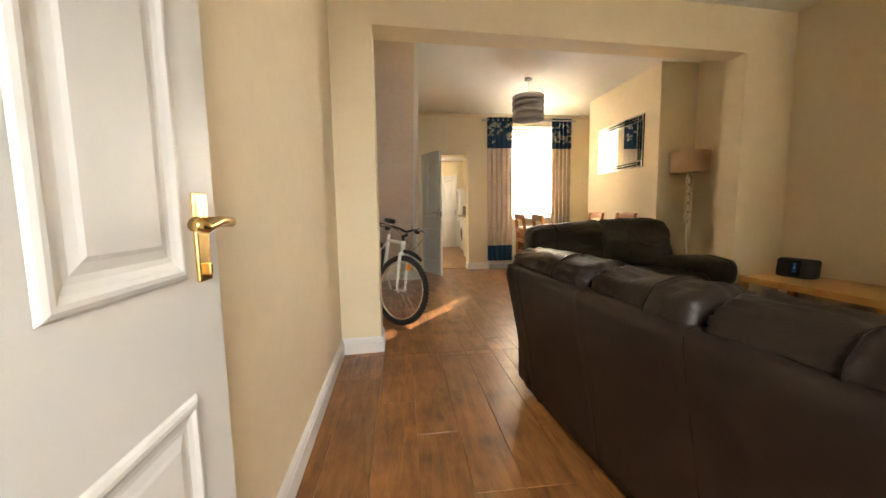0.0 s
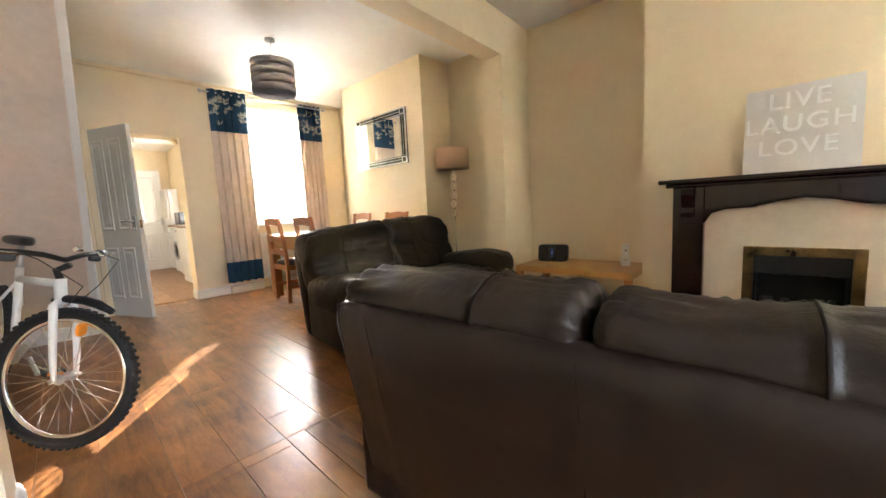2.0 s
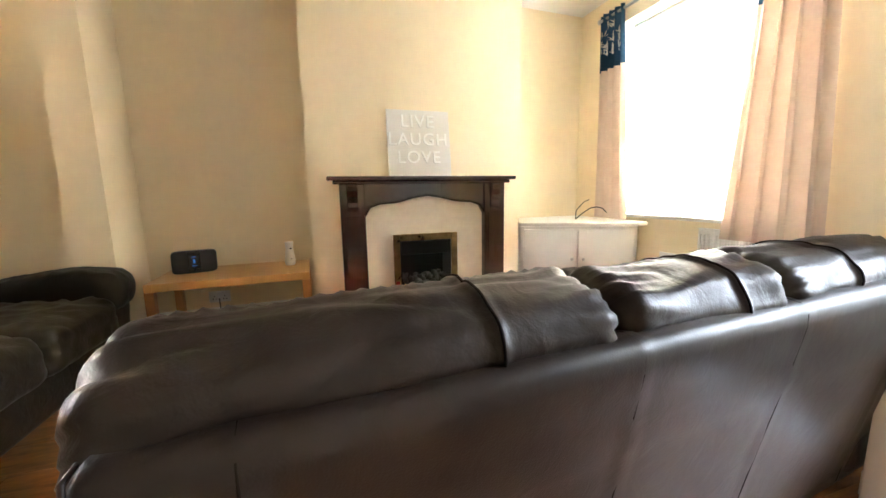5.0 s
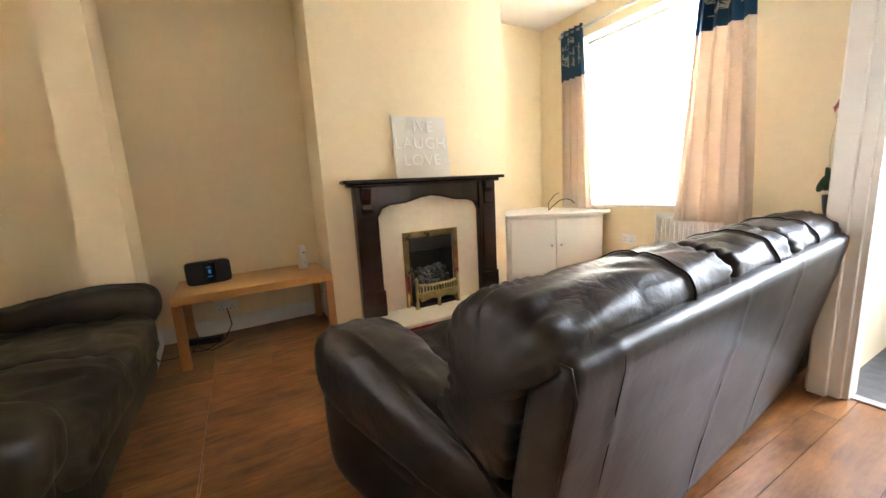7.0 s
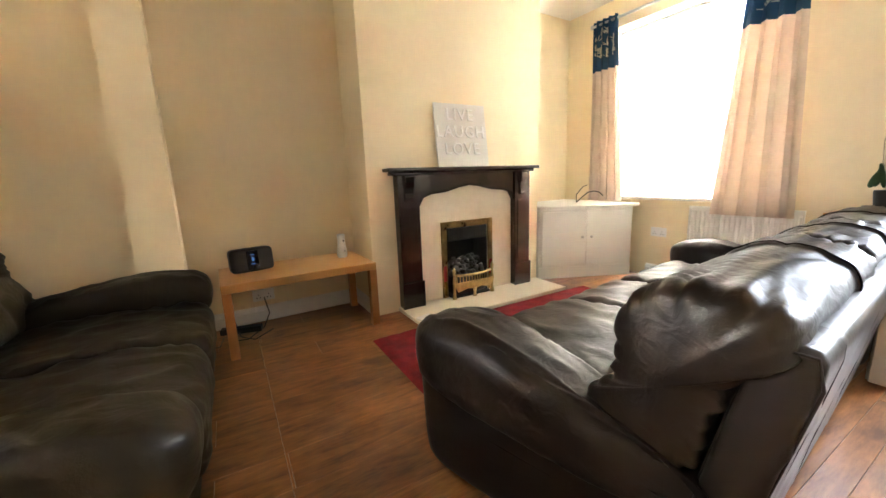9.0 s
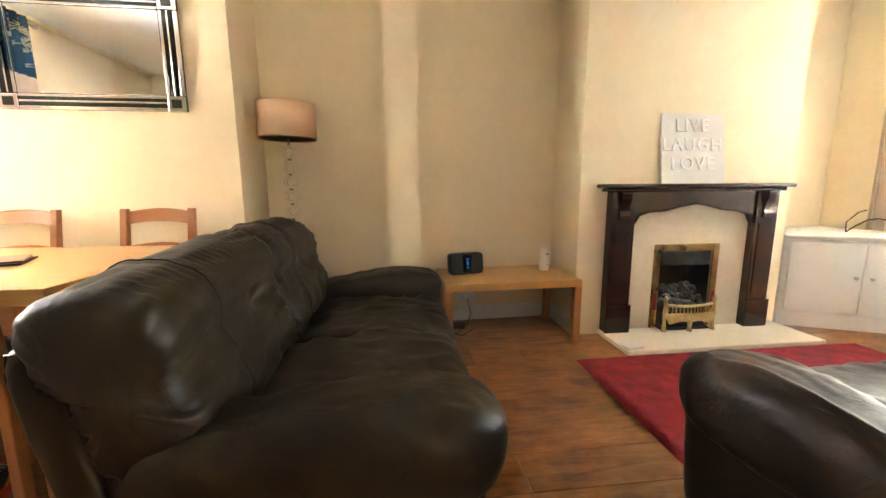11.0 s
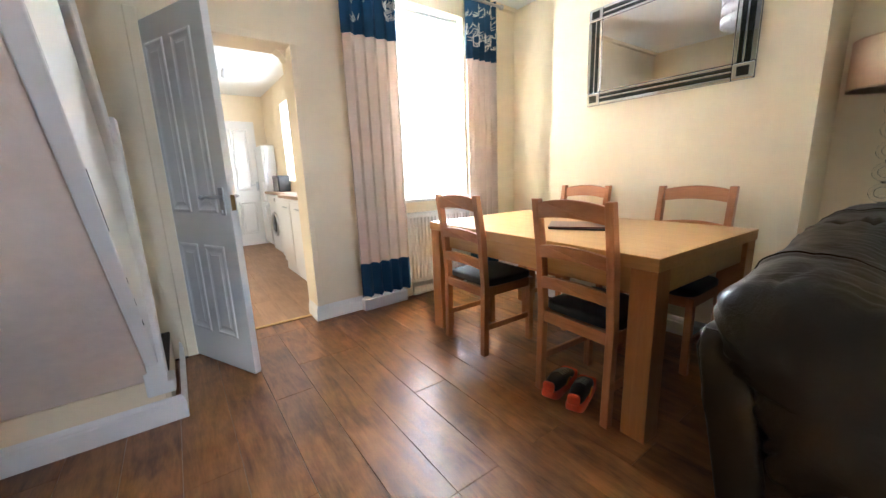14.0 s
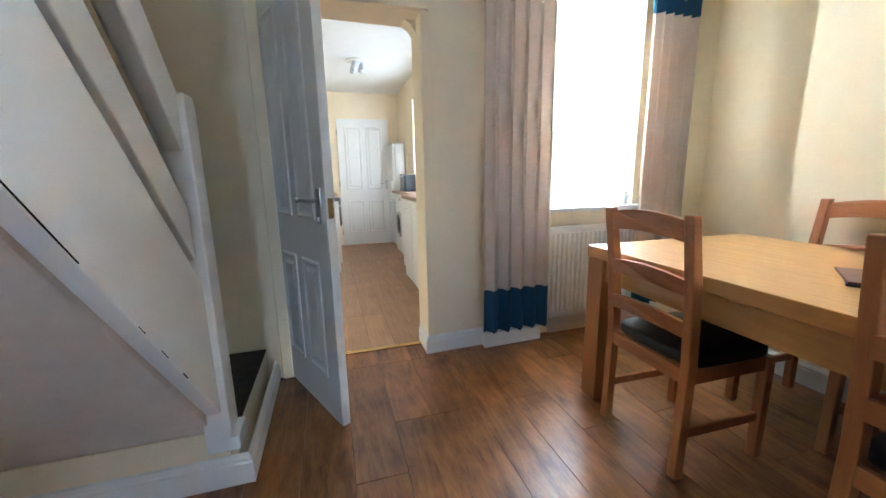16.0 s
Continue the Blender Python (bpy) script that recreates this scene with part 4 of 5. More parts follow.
part("coal_bed", pillow(3.80, 1.80, 0.04, 4.05, 2.165, 0.20, power=5, cuts=8, wrinkle=0.02, seed=4), M_SOOT, fire)
for k in range(64):
    u, v = rnd.random(), rnd.random()
    z = 0.185 + 0.13 * u + rnd.uniform(-0.01, 0.012)
    r = rnd.uniform(0.018, 0.030)
    part("coal", pillow(-r, -r * 0.8, -r * 0.7, r, r * 0.8, r * 0.7, power=3, cuts=3, wrinkle=0.010, seed=k), M_COAL, fire,
         at=pose(3.805 + 0.22 * u, 1.815 + 0.335 * v, z, rnd.uniform(0, 180), rnd.uniform(0, 180), rnd.uniform(0, 180)))

whole("matchbox", box(-0.035, -0.06, 0, 0.035, 0.06, 0.018, bevel=0.002), M_CANVAS, "small pale box lying on the hearth edge", "box", pose(3.555, 2.56, 0.031, 0, 0, 12))

# ---- words on the mantel ----
sign = thing("word_plaque", "white square plaque with raised words leaning on the wall", "plaque", pose(3.826, 2.016, 1.084, 0, 0, -90) @ pose(0, 0, 0, -7.6, 0, 0))
part("board", box(-0.235, 0, 0, 0.235, 0.018, 0.48, bevel=0.002), M_CANVAS, sign)
for word, z in (("LIVE", 0.355), ("LAUGH", 0.225), ("LOVE", 0.095)):
    cu = bpy.data.curves.new(word.lower(), 'FONT')
    cu.body, cu.size, cu.extrude, cu.bevel_depth, cu.align_x = word, 0.125, 0.005, 0.0012, 'CENTER'
    cu.space_character = 1.12
    cu.materials.append(M_TEXT)
    o = new("raised_word", cu)
    o.parent = sign
    o.matrix_basis = pose(-0.01, -0.004, z, 90, 0, 0)
    tagged(o, "raised white capital letters")

# ---- coffee table in the alcove and what stands on it ----
ct = thing("coffee_table", "plain oak coffee table standing in the alcove", "table", pose(3.985, 3.305, 0, 0, 0, 1.5))
part("tabletop", box(-0.265, -0.465, 0.40, 0.265, 0.465, 0.45, bevel=0.003), M_OAK, ct)
for x in (-0.265, 0.215):
    for y in (-0.465, 0.415):
        part("leg", box(x, y, 0, x + 0.05, y + 0.05, 0.40, bevel=0.002), M_OAKSHADED, ct)
dock = thing("speaker_dock", "black docking speaker with small blue display on the table", "speaker", pose(4.02, 3.575, 0.451, 0, 0, -78))
part("body", pillow(-0.13, -0.035, 0.0, 0.13, 0.035, 0.15, power=9, cuts=9, wrinkle=0.0, shape=lambda q: Vector((q.x, q.y + 0.12 * (q.z) + 0.3 * q.x * q.x, q.z))), M_BLACK, dock, smooth=True)
part("front_panel", box(-0.035, -0.042, 0.012, 0.035, -0.031, 0.135, bevel=0.002, ), M_EARTH, dock, at=pose(0, 0.004, 0, -6, 0, 0))
for z, w in ((0.105, 0.022), (0.045, 0.024)):
    part("display_bar", box(-w / 2, -0.046, z, w / 2, -0.042, z + 0.005), M_LEDBLUE, dock, at=pose(0, 0.004, 0, -6, 0, 0))
part("display_mark", box(-0.006, -0.046, 0.065, 0.006, -0.042, 0.092), M_LEDBLUE, dock, at=pose(0, 0.004, 0, -6, 0, 0))
af = thing("air_freshener", "white plastic air freshener dispenser on the table", "air freshener", pose(4.06, 2.975, 0.451, 0, 0, -70))
part("body", lathe([(0.030, 0), (0.036, 0.01), (0.037, 0.04), (0.030, 0.09), (0.026, 0.12), (0.029, 0.165), (0.028, 0.172)], 24), M_WHITEPL, af, smooth=True)
part("nozzle", lathe([(0.006, 0), (0.006, 0.008)], 12), M_BLACK, af, at=pose(0, -0.026, 0.125, 90, 0, 0))
part("button", lathe([(0.007, 0), (0.006, 0.004)], 12), M_STEEL, af, at=pose(0, -0.034, 0.05, 90, 0, 0))


def socket(name, at, label="white double wall socket with plug"):
    s = thing(name, label, "socket", at)
    part("plate", box(-0.073, -0.008, -0.043, 0.073, 0, 0.043, bevel=0.003), M_WHITEPL, s)
    for x in (-0.035, 0.035):
        part("rocker", box(x - 0.006, -0.011, 0.018, x + 0.006, -0.0075, 0.034, bevel=0.001), M_WHITEPL, s)
        for dx, dz in ((0, 0.004), (-0.011, -0.018), (0.011, -0.018)):
            part("slot", box(x + dx - 0.003, -0.0085, dz - 0.004, x + dx + 0.003, -0.0078, dz + 0.004), M_BLACK, s)
    return s


socket("wall_socket", pose(4.305, 3.52, 0.20, 0, 0, -90))
socket("wall_socket", pose(3.30, 0.20, 0.43, 0, 0, 180))
part("plug", box(-0.028, -0.045, -0.03, 0.022, -0.009, 0.02, bevel=0.006), M_BLACK, socket("wall_socket", pose(3.796, 4.02, 0.48, 0, 0, -90)), "black plug")
for k, (pts, r) in enumerate((([(4.07, 3.64, 0.47), (4.2, 3.72, 0.44), (4.26, 3.76, 0.25), (4.22, 3.72, 0.03), (4.05, 3.70, 0.006), (3.95, 3.62, 0.006), (4.08, 3.50, 0.006)], 0.004),
                              ([(4.28, 3.52, 0.19), (4.22, 3.5, 0.08), (4.15, 3.55, 0.006), (3.98, 3.66, 0.006), (4.0, 3.74, 0.006), (4.15, 3.72, 0.006)], 0.004),
                              ([(3.79, 4.03, 0.47), (3.785, 3.98, 0.30), (3.84, 3.89, 0.05), (3.95, 3.82, 0.006), (4.1, 3.8, 0.006)], 0.0035))):
    whole("cable", tube(pts, r, 6), M_BLACK, "black power cable trailing on the floor", "cable", smooth=True)
whole("power_strip", box(-0.13, -0.03, 0, 0.13, 0.03, 0.04, bevel=0.006), M_BLACK, "black extension block lying under the coffee table", "power strip", pose(4.15, 3.69, 0.001, 0, 0, 74))

# ---- rug ----
bm = bmesh.new()
nx, ny = 46, 70
grid = []
for i in range(nx + 1):
    row = []
    for j in range(ny + 1):
        x, y = 2.28 + 1.20 * i / nx, 1.02 + 1.96 * j / ny
        edge = min(i, nx - i, j, ny - j)
        x += 0.006 * noise.noise(Vector((x * 9, y * 9, 1)))
        z = 0.024 + 0.004 * noise.noise(Vector((x * 24, y * 24, 0))) + 0.003 * noise.noise(Vector((x * 60, y * 60, 3)))
        row.append(bm.verts.new((x, y, z if edge else 0.004)))
    grid.append(row)
for i in range(nx):
    for j in range(ny):
        bm.faces.new((grid[i][j], grid[i + 1][j], grid[i + 1][j + 1], grid[i][j + 1]))
whole("rug", bm, M_RUG, "deep red shaggy rug before the hearth", "rug", smooth=True)

# ---- corner cupboard ----
cb = thing("corner_cupboard", "low white painted corner cupboard with two doors", "cupboard", pose(0, 0, 0))
A, B = Vector((3.90, 1.15)), Vector((3.46, 0.215))
dirv = (B - A).normalized()
nrm = Vector((dirv.y, -dirv.x))
if nrm.x > 0:
    nrm = -nrm
R = 0.90 * (B - A).length
C2 = A + dirv * R
part("carcass", prism([(A.x, A.y), (C2.x, C2.y), (3.60, 0.205), (4.43, 0.205), (4.39, 1.15)], 0.0, 0.665), M_GLOSS, cb)
P1, P2 = A + nrm * 0.03, C2 + nrm * 0.035
part("worktop", prism([(P1.x + 0.012, P1.y + 0.0), (P2.x, P2.y), (B.x + 0.04, 0.206), (4.435, 0.206), (4.395, 1.155), (3.907, 1.155)], 0.670, 0.700, bevel=0.006), M_GLOSS, cb, "white painted top board")
m3 = Matrix(((dirv.x, nrm.x, 0, A.x), (dirv.y, nrm.y, 0, A.y), (0, 0, 1, 0), (0, 0, 0, 1)))
for u0, u1, ku in ((0.03, R / 2 - 0.002, R / 2 - 0.045), (R / 2 + 0.002, R - 0.03, R / 2 + 0.045)):
    d = part("door", box(u0, 0.001, 0.13, u1, 0.020, 0.645, bevel=0.004), M_GLOSS, cb, at=m3)
    part("knob", lathe([(0.006, 0), (0.006, 0.012), (0.014, 0.018), (0.013, 0.026), (0.004, 0.029)], 14), M_STEEL, d, "small steel knob", smooth=True, at=pose(ku, 0.02, 0.40, -90, 0, 0))
part("plinth", box(0.0, 0.001, 0.0, R, 0.012, 0.11, bevel=0.003), M_GLOSS, cb, at=m3)
whole("aerial_wire", tube([(3.97, 0.55, 0.703), (3.95, 0.50, 0.75), (3.92, 0.44, 0.80), (3.88, 0.40, 0.812), (3.84, 0.37, 0.80), (3.80, 0.36, 0.765)], 0.005, 6, tube([(3.97, 0.55, 0.703), (3.99, 0.53, 0.78), (3.96, 0.47, 0.86), (3.93, 0.44, 0.875)], 0.004, 6)), M_WIRE,
      "grey aerial cable curling up from the cupboard", "cable", smooth=True)


# ---- curtains, blinds, radiators ----
def curtain(name, label, x0, x1, y, z0, z1, folds, depth, splay=0.0, band=0.46, bottom=0.0, seed=0, flip=1, waist=None):
    """Hanging cloth with eyelet folds, a wide patterned band above and a rod ring header. Local x runs along the window."""
    c = thing(name, label, "curtain", pose(0, 0, 0))
    th = 0.004

    def sheet(za, zb, material, nm, nz, lab="", puff=0.0):
        bm = bmesh.new()
        nu = folds * 12
        for s in (0, 1):
            rows = []
            for j in range(nz + 1):
                z = za + (zb - za) * j / nz
                k = (z1 - z) / (z1 - z0)
                row = []
                for i in range(nu + 1):
                    u = i / nu
                    cx = x0 + (x1 - x0) * u + splay * (u - (0.5 if not flip else (0 if flip > 0 else 1))) * k
                    if waist:
                        cx = x0 + (x1 - x0) * (0.5 + (u - 0.5) * (1 + waist * math.sin(math.pi * min(1, k * 1.1))))
                    ph = u * folds * math.tau + 0.5 * math.sin(k * 2.2 + seed) + 0.25 * noise.noise(Vector((u * 3, k * 2, seed)))
                    amp = depth * (1.0 - 0.25 * math.sin(u * 9 + seed) * k)
                    yy = y + amp * math.sin(ph) + (th + puff) * (s - 0.5) * 2
                    cx += 0.25 * depth * math.sin(2 * ph + 0.6)
                    row.append(bm.verts.new((cx, yy, z + 0.004 * math.sin(ph) * (j == 0))))
                rows.append(row)
            for r0, r1 in zip(rows, rows[1:]):
                for i in range(nu):
                    f = (r0[i], r0[i + 1], r1[i + 1], r1[i])
                    bm.faces.new(f if s == 0 else f[::-1])
        return part(nm, bm, material, c, lab, smooth=True)

    lo = z0 + bottom
    sheet(lo, z1 - band, M_CURTAIN, "drape", 22)
    top = sheet(z1 - band, z1, M_TEAL, "header_band", 8, "navy band with pale leaf pattern", puff=0.002)
    if bottom:
        sheet(z0, lo - 0.001, M_TEAL, "hem_band", 5, "dark navy hem")
    # pale leaf sprays on the band, raised just off the cloth
    rnd = random.Random(seed + 3)
    side = -1 if y > 3 else 1
    bm = bmesh.new()
    nu = 7
    for k in range(18 if x1 - x0 < 0.3 else 30):
        u = rnd.uniform(0.06, 0.94)
        zc = z1 - rnd.uniform(0.10, band - 0.08)
        ang = rnd.uniform(-0.9, 0.9)
        for q in range(5):
            aa = ang + (q - 2) * 0.42
            ln = rnd.uniform(0.035, 0.065)
            pts = []
            for t in (0.15, 0.6, 1.0):
                du, dz = math.sin(aa) * ln * t, math.cos(aa) * ln * t
                uu = min(1, max(0, u + du / (x1 - x0)))
                ph = uu * folds * math.tau + 0.5 * math.sin(((z1 - zc - dz) / (z1 - z0)) * 2.2 + seed) + 0.25 * noise.noise(Vector((uu * 3, (z1 - zc - dz) / (z1 - z0) * 2, seed)))
                kk = (z1 - zc - dz) / (z1 - z0)
                amp = depth * (1.0 - 0.25 * math.sin(uu * 9 + seed) * kk)
                pts.append(Vector((x0 + (x1 - x0) * uu + 0.25 * depth * math.sin(2 * ph + 0.6), y + amp * math.sin(ph) + side * (th + 0.006), zc + dz)))
            tube(pts, [0.002, 0.006, 0.001], 5, bm)
    tagged(part("leaf_pattern", bm, M_LEAFCREAM, top, "cream leaf pattern"), kind="stuff")
    return c


def rod(name, x0, x1, y, z, wall_y_):
    r = thing(name, "thin metal curtain rod with eyelets", "curtain rod", pose(0, 0, 0))
    part("pole", tube([(x0, y, z), (x1, y, z)], 0.012, 12), M_STEEL, r, smooth=True)
    for x in (x0, x1):
        part("finial", lathe([(0.012, 0), (0.022, 0.012), (0.020, 0.03), (0.004, 0.042)], 14), M_STEEL, r, smooth=True, at=pose(x, y, z, 0, 90 if x == x1 else -90, 0))
    for x in (x0 + 0.1, x1 - 0.1):
        part("bracket", tube([(x, wall_y_, z - 0.02), (x, y, z - 0.015)], 0.007, 8), M_STEEL, r)


curtain("curtain", "long beige curtain with navy leaf band and navy hem", 2.375, 2.80, 7.115, 0.165, 2.52, 5, 0.024, bottom=0.26, band=0.49, seed=1)
curtain("curtain", "beige curtain with navy leaf band beside the window", 3.50, 3.84, 7.16, 0.20, 2.52, 5, 0.026, band=0.49, bottom=0.26, seed=2)
rod("curtain_rod", 2.33, 3.86, 7.13, 2.485, 7.32)
curtain("curtain", "beige front window curtain with navy leaf band", 3.76, 4.02, 0.315, 0.715, 2.44, 4, 0.026, band=0.46, seed=3, splay=0.12, flip=-1)
curtain("curtain", "wide beige front window curtain with navy leaf band", 2.425, 2.735, 0.315, 0.64, 2.44, 4, 0.030, band=0.46, seed=4, splay=0.21, flip=0)
rod("curtain_rod", 2.30, 4.02, 0.315, 2.405, 0.2)


def blinds(name, x0, x1, y, z0, z1, count, turn, open_from=9.0, open_to=9.0):
    b = thing(name, "white vertical fabric blinds lit by the window", "blinds", pose(0, 0, 0))
    part("head_rail", box(x0, y - 0.02, z1, x1, y + 0.02, z1 + 0.035, bevel=0.004), M_FRAMEWH, b)
    me = None
    for k in range(count):
        x = x0 + (x1 - x0) * (k + 0.5) / count
        swing = 40 if open_from < x < open_to else turn
        w = (x1 - x0) / count * 0.5 * 1.18
        if me is None:
            s = slab([(-w, 0.006), (0, 0.0), (w, 0.006), (w, 0.0075), (0, 0.0015), (-w, 0.0075)], 'y', 0, z1 - z0)
            for v in s.verts:
                v.co = (v.co.x, v.co.z, v.co.y)
            first = part("slat", s, M_BLIND, b, at=pose(x, y, z0, 0, 0, swing))
            me = first.data
        else:
            o = new("slat", me)
            o.parent = b
            o.matrix_basis = pose(x, y, z0 + (k % 3) * 0.002, 0, 0, swing + ((k * 37) % 7 - 3) * 1.2)
    return b


blinds("vertical_blinds", 2.82, 3.60, 7.42, 0.93, 2.38, 14, 10, open_from=3.24, open_to=3.50)
blinds("vertical_blinds", 2.54, 3.86, 0.10, 0.80, 2.30, 15, -12)


def radiator(name, label, x0, x1, y, z0, z1, out):
    r = thing(name, label, "radiator", pose(0, 0, 0))
    n = max(6, int((x1 - x0) / 0.035))
    part("panel", box(x0, y - 0.012, z0, x1, y + 0.012, z1, bevel=0.006), M_GLOSS, r)
    for k in range(n):
        x = x0 + (x1 - x0) * (k + 0.5) / n
        part("rib", box(x - 0.010, min(y, y + out * 0.024), z0 + 0.03, x + 0.010, max(y, y + out * 0.024), z1 - 0.03, bevel=0.008), M_GLOSS, r)
    part("top_grille", box(x0, y - 0.02, z1, x1, y + 0.045 if out < 0 else y + 0.02, z1 + 0.008, bevel=0.003), M_GLOSS, r)
    part("valve_pipe", tube([(x0 + 0.02, y, z0 + 0.01), (x0 - 0.03, y, z0 + 0.01), (x0 - 0.03, y, 0.02)], 0.009, 8), M_GLOSS, r)
    return r


radiator("radiator", "white ribbed panel radiator under the dining window", 2.76, 3.62, 7.26, 0.14, 0.745, -1)
radiator("radiator", "white ribbed panel radiator under the front window", 2.28, 3.02, 0.26, 0.12, 0.685, 1)

# ---- mirror on the dining chimney breast ----
mir = thing("wall_mirror", "large rectangular wall mirror with silver and black glass border", "mirror", pose(3.846, 5.732, 1.822, 0, 0, -89.1))
# local: x along the wall, y into the wall, z up
W2, H2 = 0.478, 0.312
part("backing", box(-W2, -0.014, -H2, W2, 0.0, H2, bevel=0.002), M_BLACK, mir)
part("mirror_glass", box(-W2 + 0.10, -0.024, -H2 + 0.085, W2 - 0.10, -0.0145, H2 - 0.085, bevel=0.003), M_MIRROR, mir, "clear mirror glass")
for sx in (-1, 1):
    for sz in (-1, 1):
        xa, xb = sorted((sx * W2, sx * (W2 - 0.098)))
        za, zb = sorted((sz * H2, sz * (H2 - 0.083)))
        part("corner_tile", box(xa, -0.026, za, xb, -0.0145, zb, bevel=0.006), M_BEVEL, mir)
        part("corner_inset", box(xa + 0.022, -0.0275, za + 0.018, xb - 0.022, -0.0255, zb - 0.018, bevel=0.0008), M_MIRRORDK, mir, "smoked glass square")
for sz in (-1, 1):
    for k, (o, w, m_) in enumerate(((0.0, 0.018, M_BEVEL), (0.020, 0.018, M_MIRRORDK), (0.040, 0.010, M_BEVEL), (0.052, 0.014, M_MIRRORDK), (0.068, 0.014, M_BEVEL))):
        za, zb = sorted((sz * (H2 - o), sz * (H2 - o - w)))
        part("frame_strip", box(-W2 + 0.10, -0.0245, za, W2 - 0.10, -0.0145, zb, bevel=0.002), m_, mir)
for sx in (-1, 1):
    for k, (o, w, m_) in enumerate(((0.0, 0.022, M_BEVEL), (0.024, 0.022, M_MIRRORDK), (0.048, 0.010, M_BEVEL), (0.060, 0.018, M_MIRRORDK), (0.080, 0.017, M_BEVEL))):
        xa, xb = sorted((sx * (W2 - o), sx * (W2 - o - w)))
        part("frame_strip", box(xa, -0.0245, -H2 + 0.085, xb, -0.0145, H2 - 0.085, bevel=0.002), m_, mir)

# ---- floor lamp ----
fl = thing("floor_lamp", "floor lamp with cream drum shade and glass ring stem", "lamp", pose(4.05, 4.76, 0))
part("base", lathe([(0.13, 0), (0.13, 0.012), (0.11, 0.022), (0.02, 0.03), (0.012, 0.05)], 32), M_CHROME, fl, smooth=True)
part("stem", lathe([(0.007, 0.045), (0.007, 0.865)], 12), M_CHROME, fl, smooth=True)
part("stem", lathe([(0.007, 1.355), (0.007, 1.45)], 12), M_CHROME, fl, smooth=True)
for k in range(5):
    z = 0.914 + k * 0.098
    hoop = part("glass_ring", tube([(0, 0.036 * math.cos(q * math.tau / 28), z + 0.036 * math.sin(q * math.tau / 28)) for q in range(28)], 0.0105, 10, closed=True), M_CRYSTAL, fl, "clear glass ring", smooth=True)
    part("disc", lathe([(0.001, -0.003), (0.028, -0.003), (0.028, 0.003), (0.001, 0.003)], 20), M_CRYSTAL, hoop, at=pose(0, 0, z, 0, 90, 0))
    for dz in (-0.049, 0.049):
        part("collar", lathe([(0.008, -0.005), (0.012, 0), (0.008, 0.005)], 14, at=(0, 0, z + dz)), M_CHROME, fl, smooth=True)
part("shade", lathe([(0.176, 1.390), (0.181, 1.390), (0.181, 1.606), (0.176, 1.606), (0.176, 1.390)], 40), M_SHADE, fl, "cream satin drum shade", smooth=True)
for z in (1.390, 1.606):
    part("shade_trim", tube([(0.1795 * math.cos(k * math.tau / 40), 0.1795 * math.sin(k * math.tau / 40), z) for k in range(40)], 0.0035, 6, closed=True), M_SHADE, fl, smooth=True)
for k in range(3):
    a = k * math.tau / 3
    part("shade_spoke", tube([(0, 0, 1.44), (0.177 * math.cos(a), 0.177 * math.sin(a), 1.44)], 0.0025, 6), M_CHROME, fl)

# ---- pendant ----
pd = thing("pendant_lamp", "taupe tiered drum pendant lamp hanging from the ceiling", "lamp", pose(2.55, 5.63, 0))
part("ceiling_rose", lathe([(0.045, H - 0.001), (0.048, H - 0.02), (0.02, H - 0.035), (0.008, H - 0.04)][::-1], 24), M_WHITEPL, pd, smooth=True)
part("flex", tube([(0, 0, H - 0.035), (0, 0, 2.36)], 0.0035, 6), M_WHITEPL, pd)
for z0, z1 in ((2.125, 2.185), (2.205, 2.265), (2.285, 2.345), (2.358, 2.408)):
    part("shade_tier", lathe([(0.188, z0), (0.193, z0), (0.193, z1), (0.188, z1), (0.188, z0)], 40), M_DRUM, pd, "taupe fabric hoop", smooth=True)
part("inner_shade", lathe([(0.125, 2.14), (0.128, 2.14), (0.128, 2.395), (0.125, 2.395), (0.125, 2.14)], 32), M_DRUMIN, pd, smooth=True)
for k in range(4):
    a = k * math.tau / 4 + 0.4
    part("shade_rib", tube([(0.19 * math.cos(a), 0.19 * math.sin(a), 2.125), (0.19 * math.cos(a), 0.19 * math.sin(a), 2.405), (0, 0, 2.375)], 0.003, 6), M_CHROME, pd)
part("lamp_holder", lathe([(0.02, 2.29), (0.022, 2.37), (0.01, 2.38)], 14), M_WHITEPL, pd, smooth=True)
part("bulb", lathe([(0.004, 2.20), (0.022, 2.21), (0.028, 2.235), (0.02, 2.27), (0.014, 2.29)], 16), M_WHITEPL, pd, smooth=True)

orn = thing("sill_ornament", "small white candle holder standing on the window sill", "ornament", pose(3.55, 7.36, 0.873))
part("cup", lathe([(0.030, 0), (0.034, 0.006), (0.030, 0.020), (0.036, 0.050), (0.040, 0.075), (0.036, 0.076)], 20), M_WHITEPL, orn, smooth=True)
part("candle", lathe([(0.026, 0.03), (0.026, 0.090), (0.004, 0.092)], 16), M_CANVAS, orn, smooth=True)

# ---- dining table and chairs ----
dt = thing("dining_table", "large oak veneer dining table with square legs", "table", pose(3.165, 5.875, 0, 0, 0, -1.9))
part("tabletop", box(-0.475, -0.765, 0.705, 0.475, 0.765, 0.757, bevel=0.003), M_OAK, dt)
for a in ((-0.43, -0.74, 0.60, 0.43, -0.715, 0.704), (-0.43, 0.715, 0.60, 0.43, 0.74, 0.704), (-0.45, -0.67, 0.60, -0.425, 0.67, 0.704), (0.425, -0.67, 0.60, 0.45, 0.67, 0.704)):
    part("apron", box(*a, bevel=0.002), M_OAK, dt)
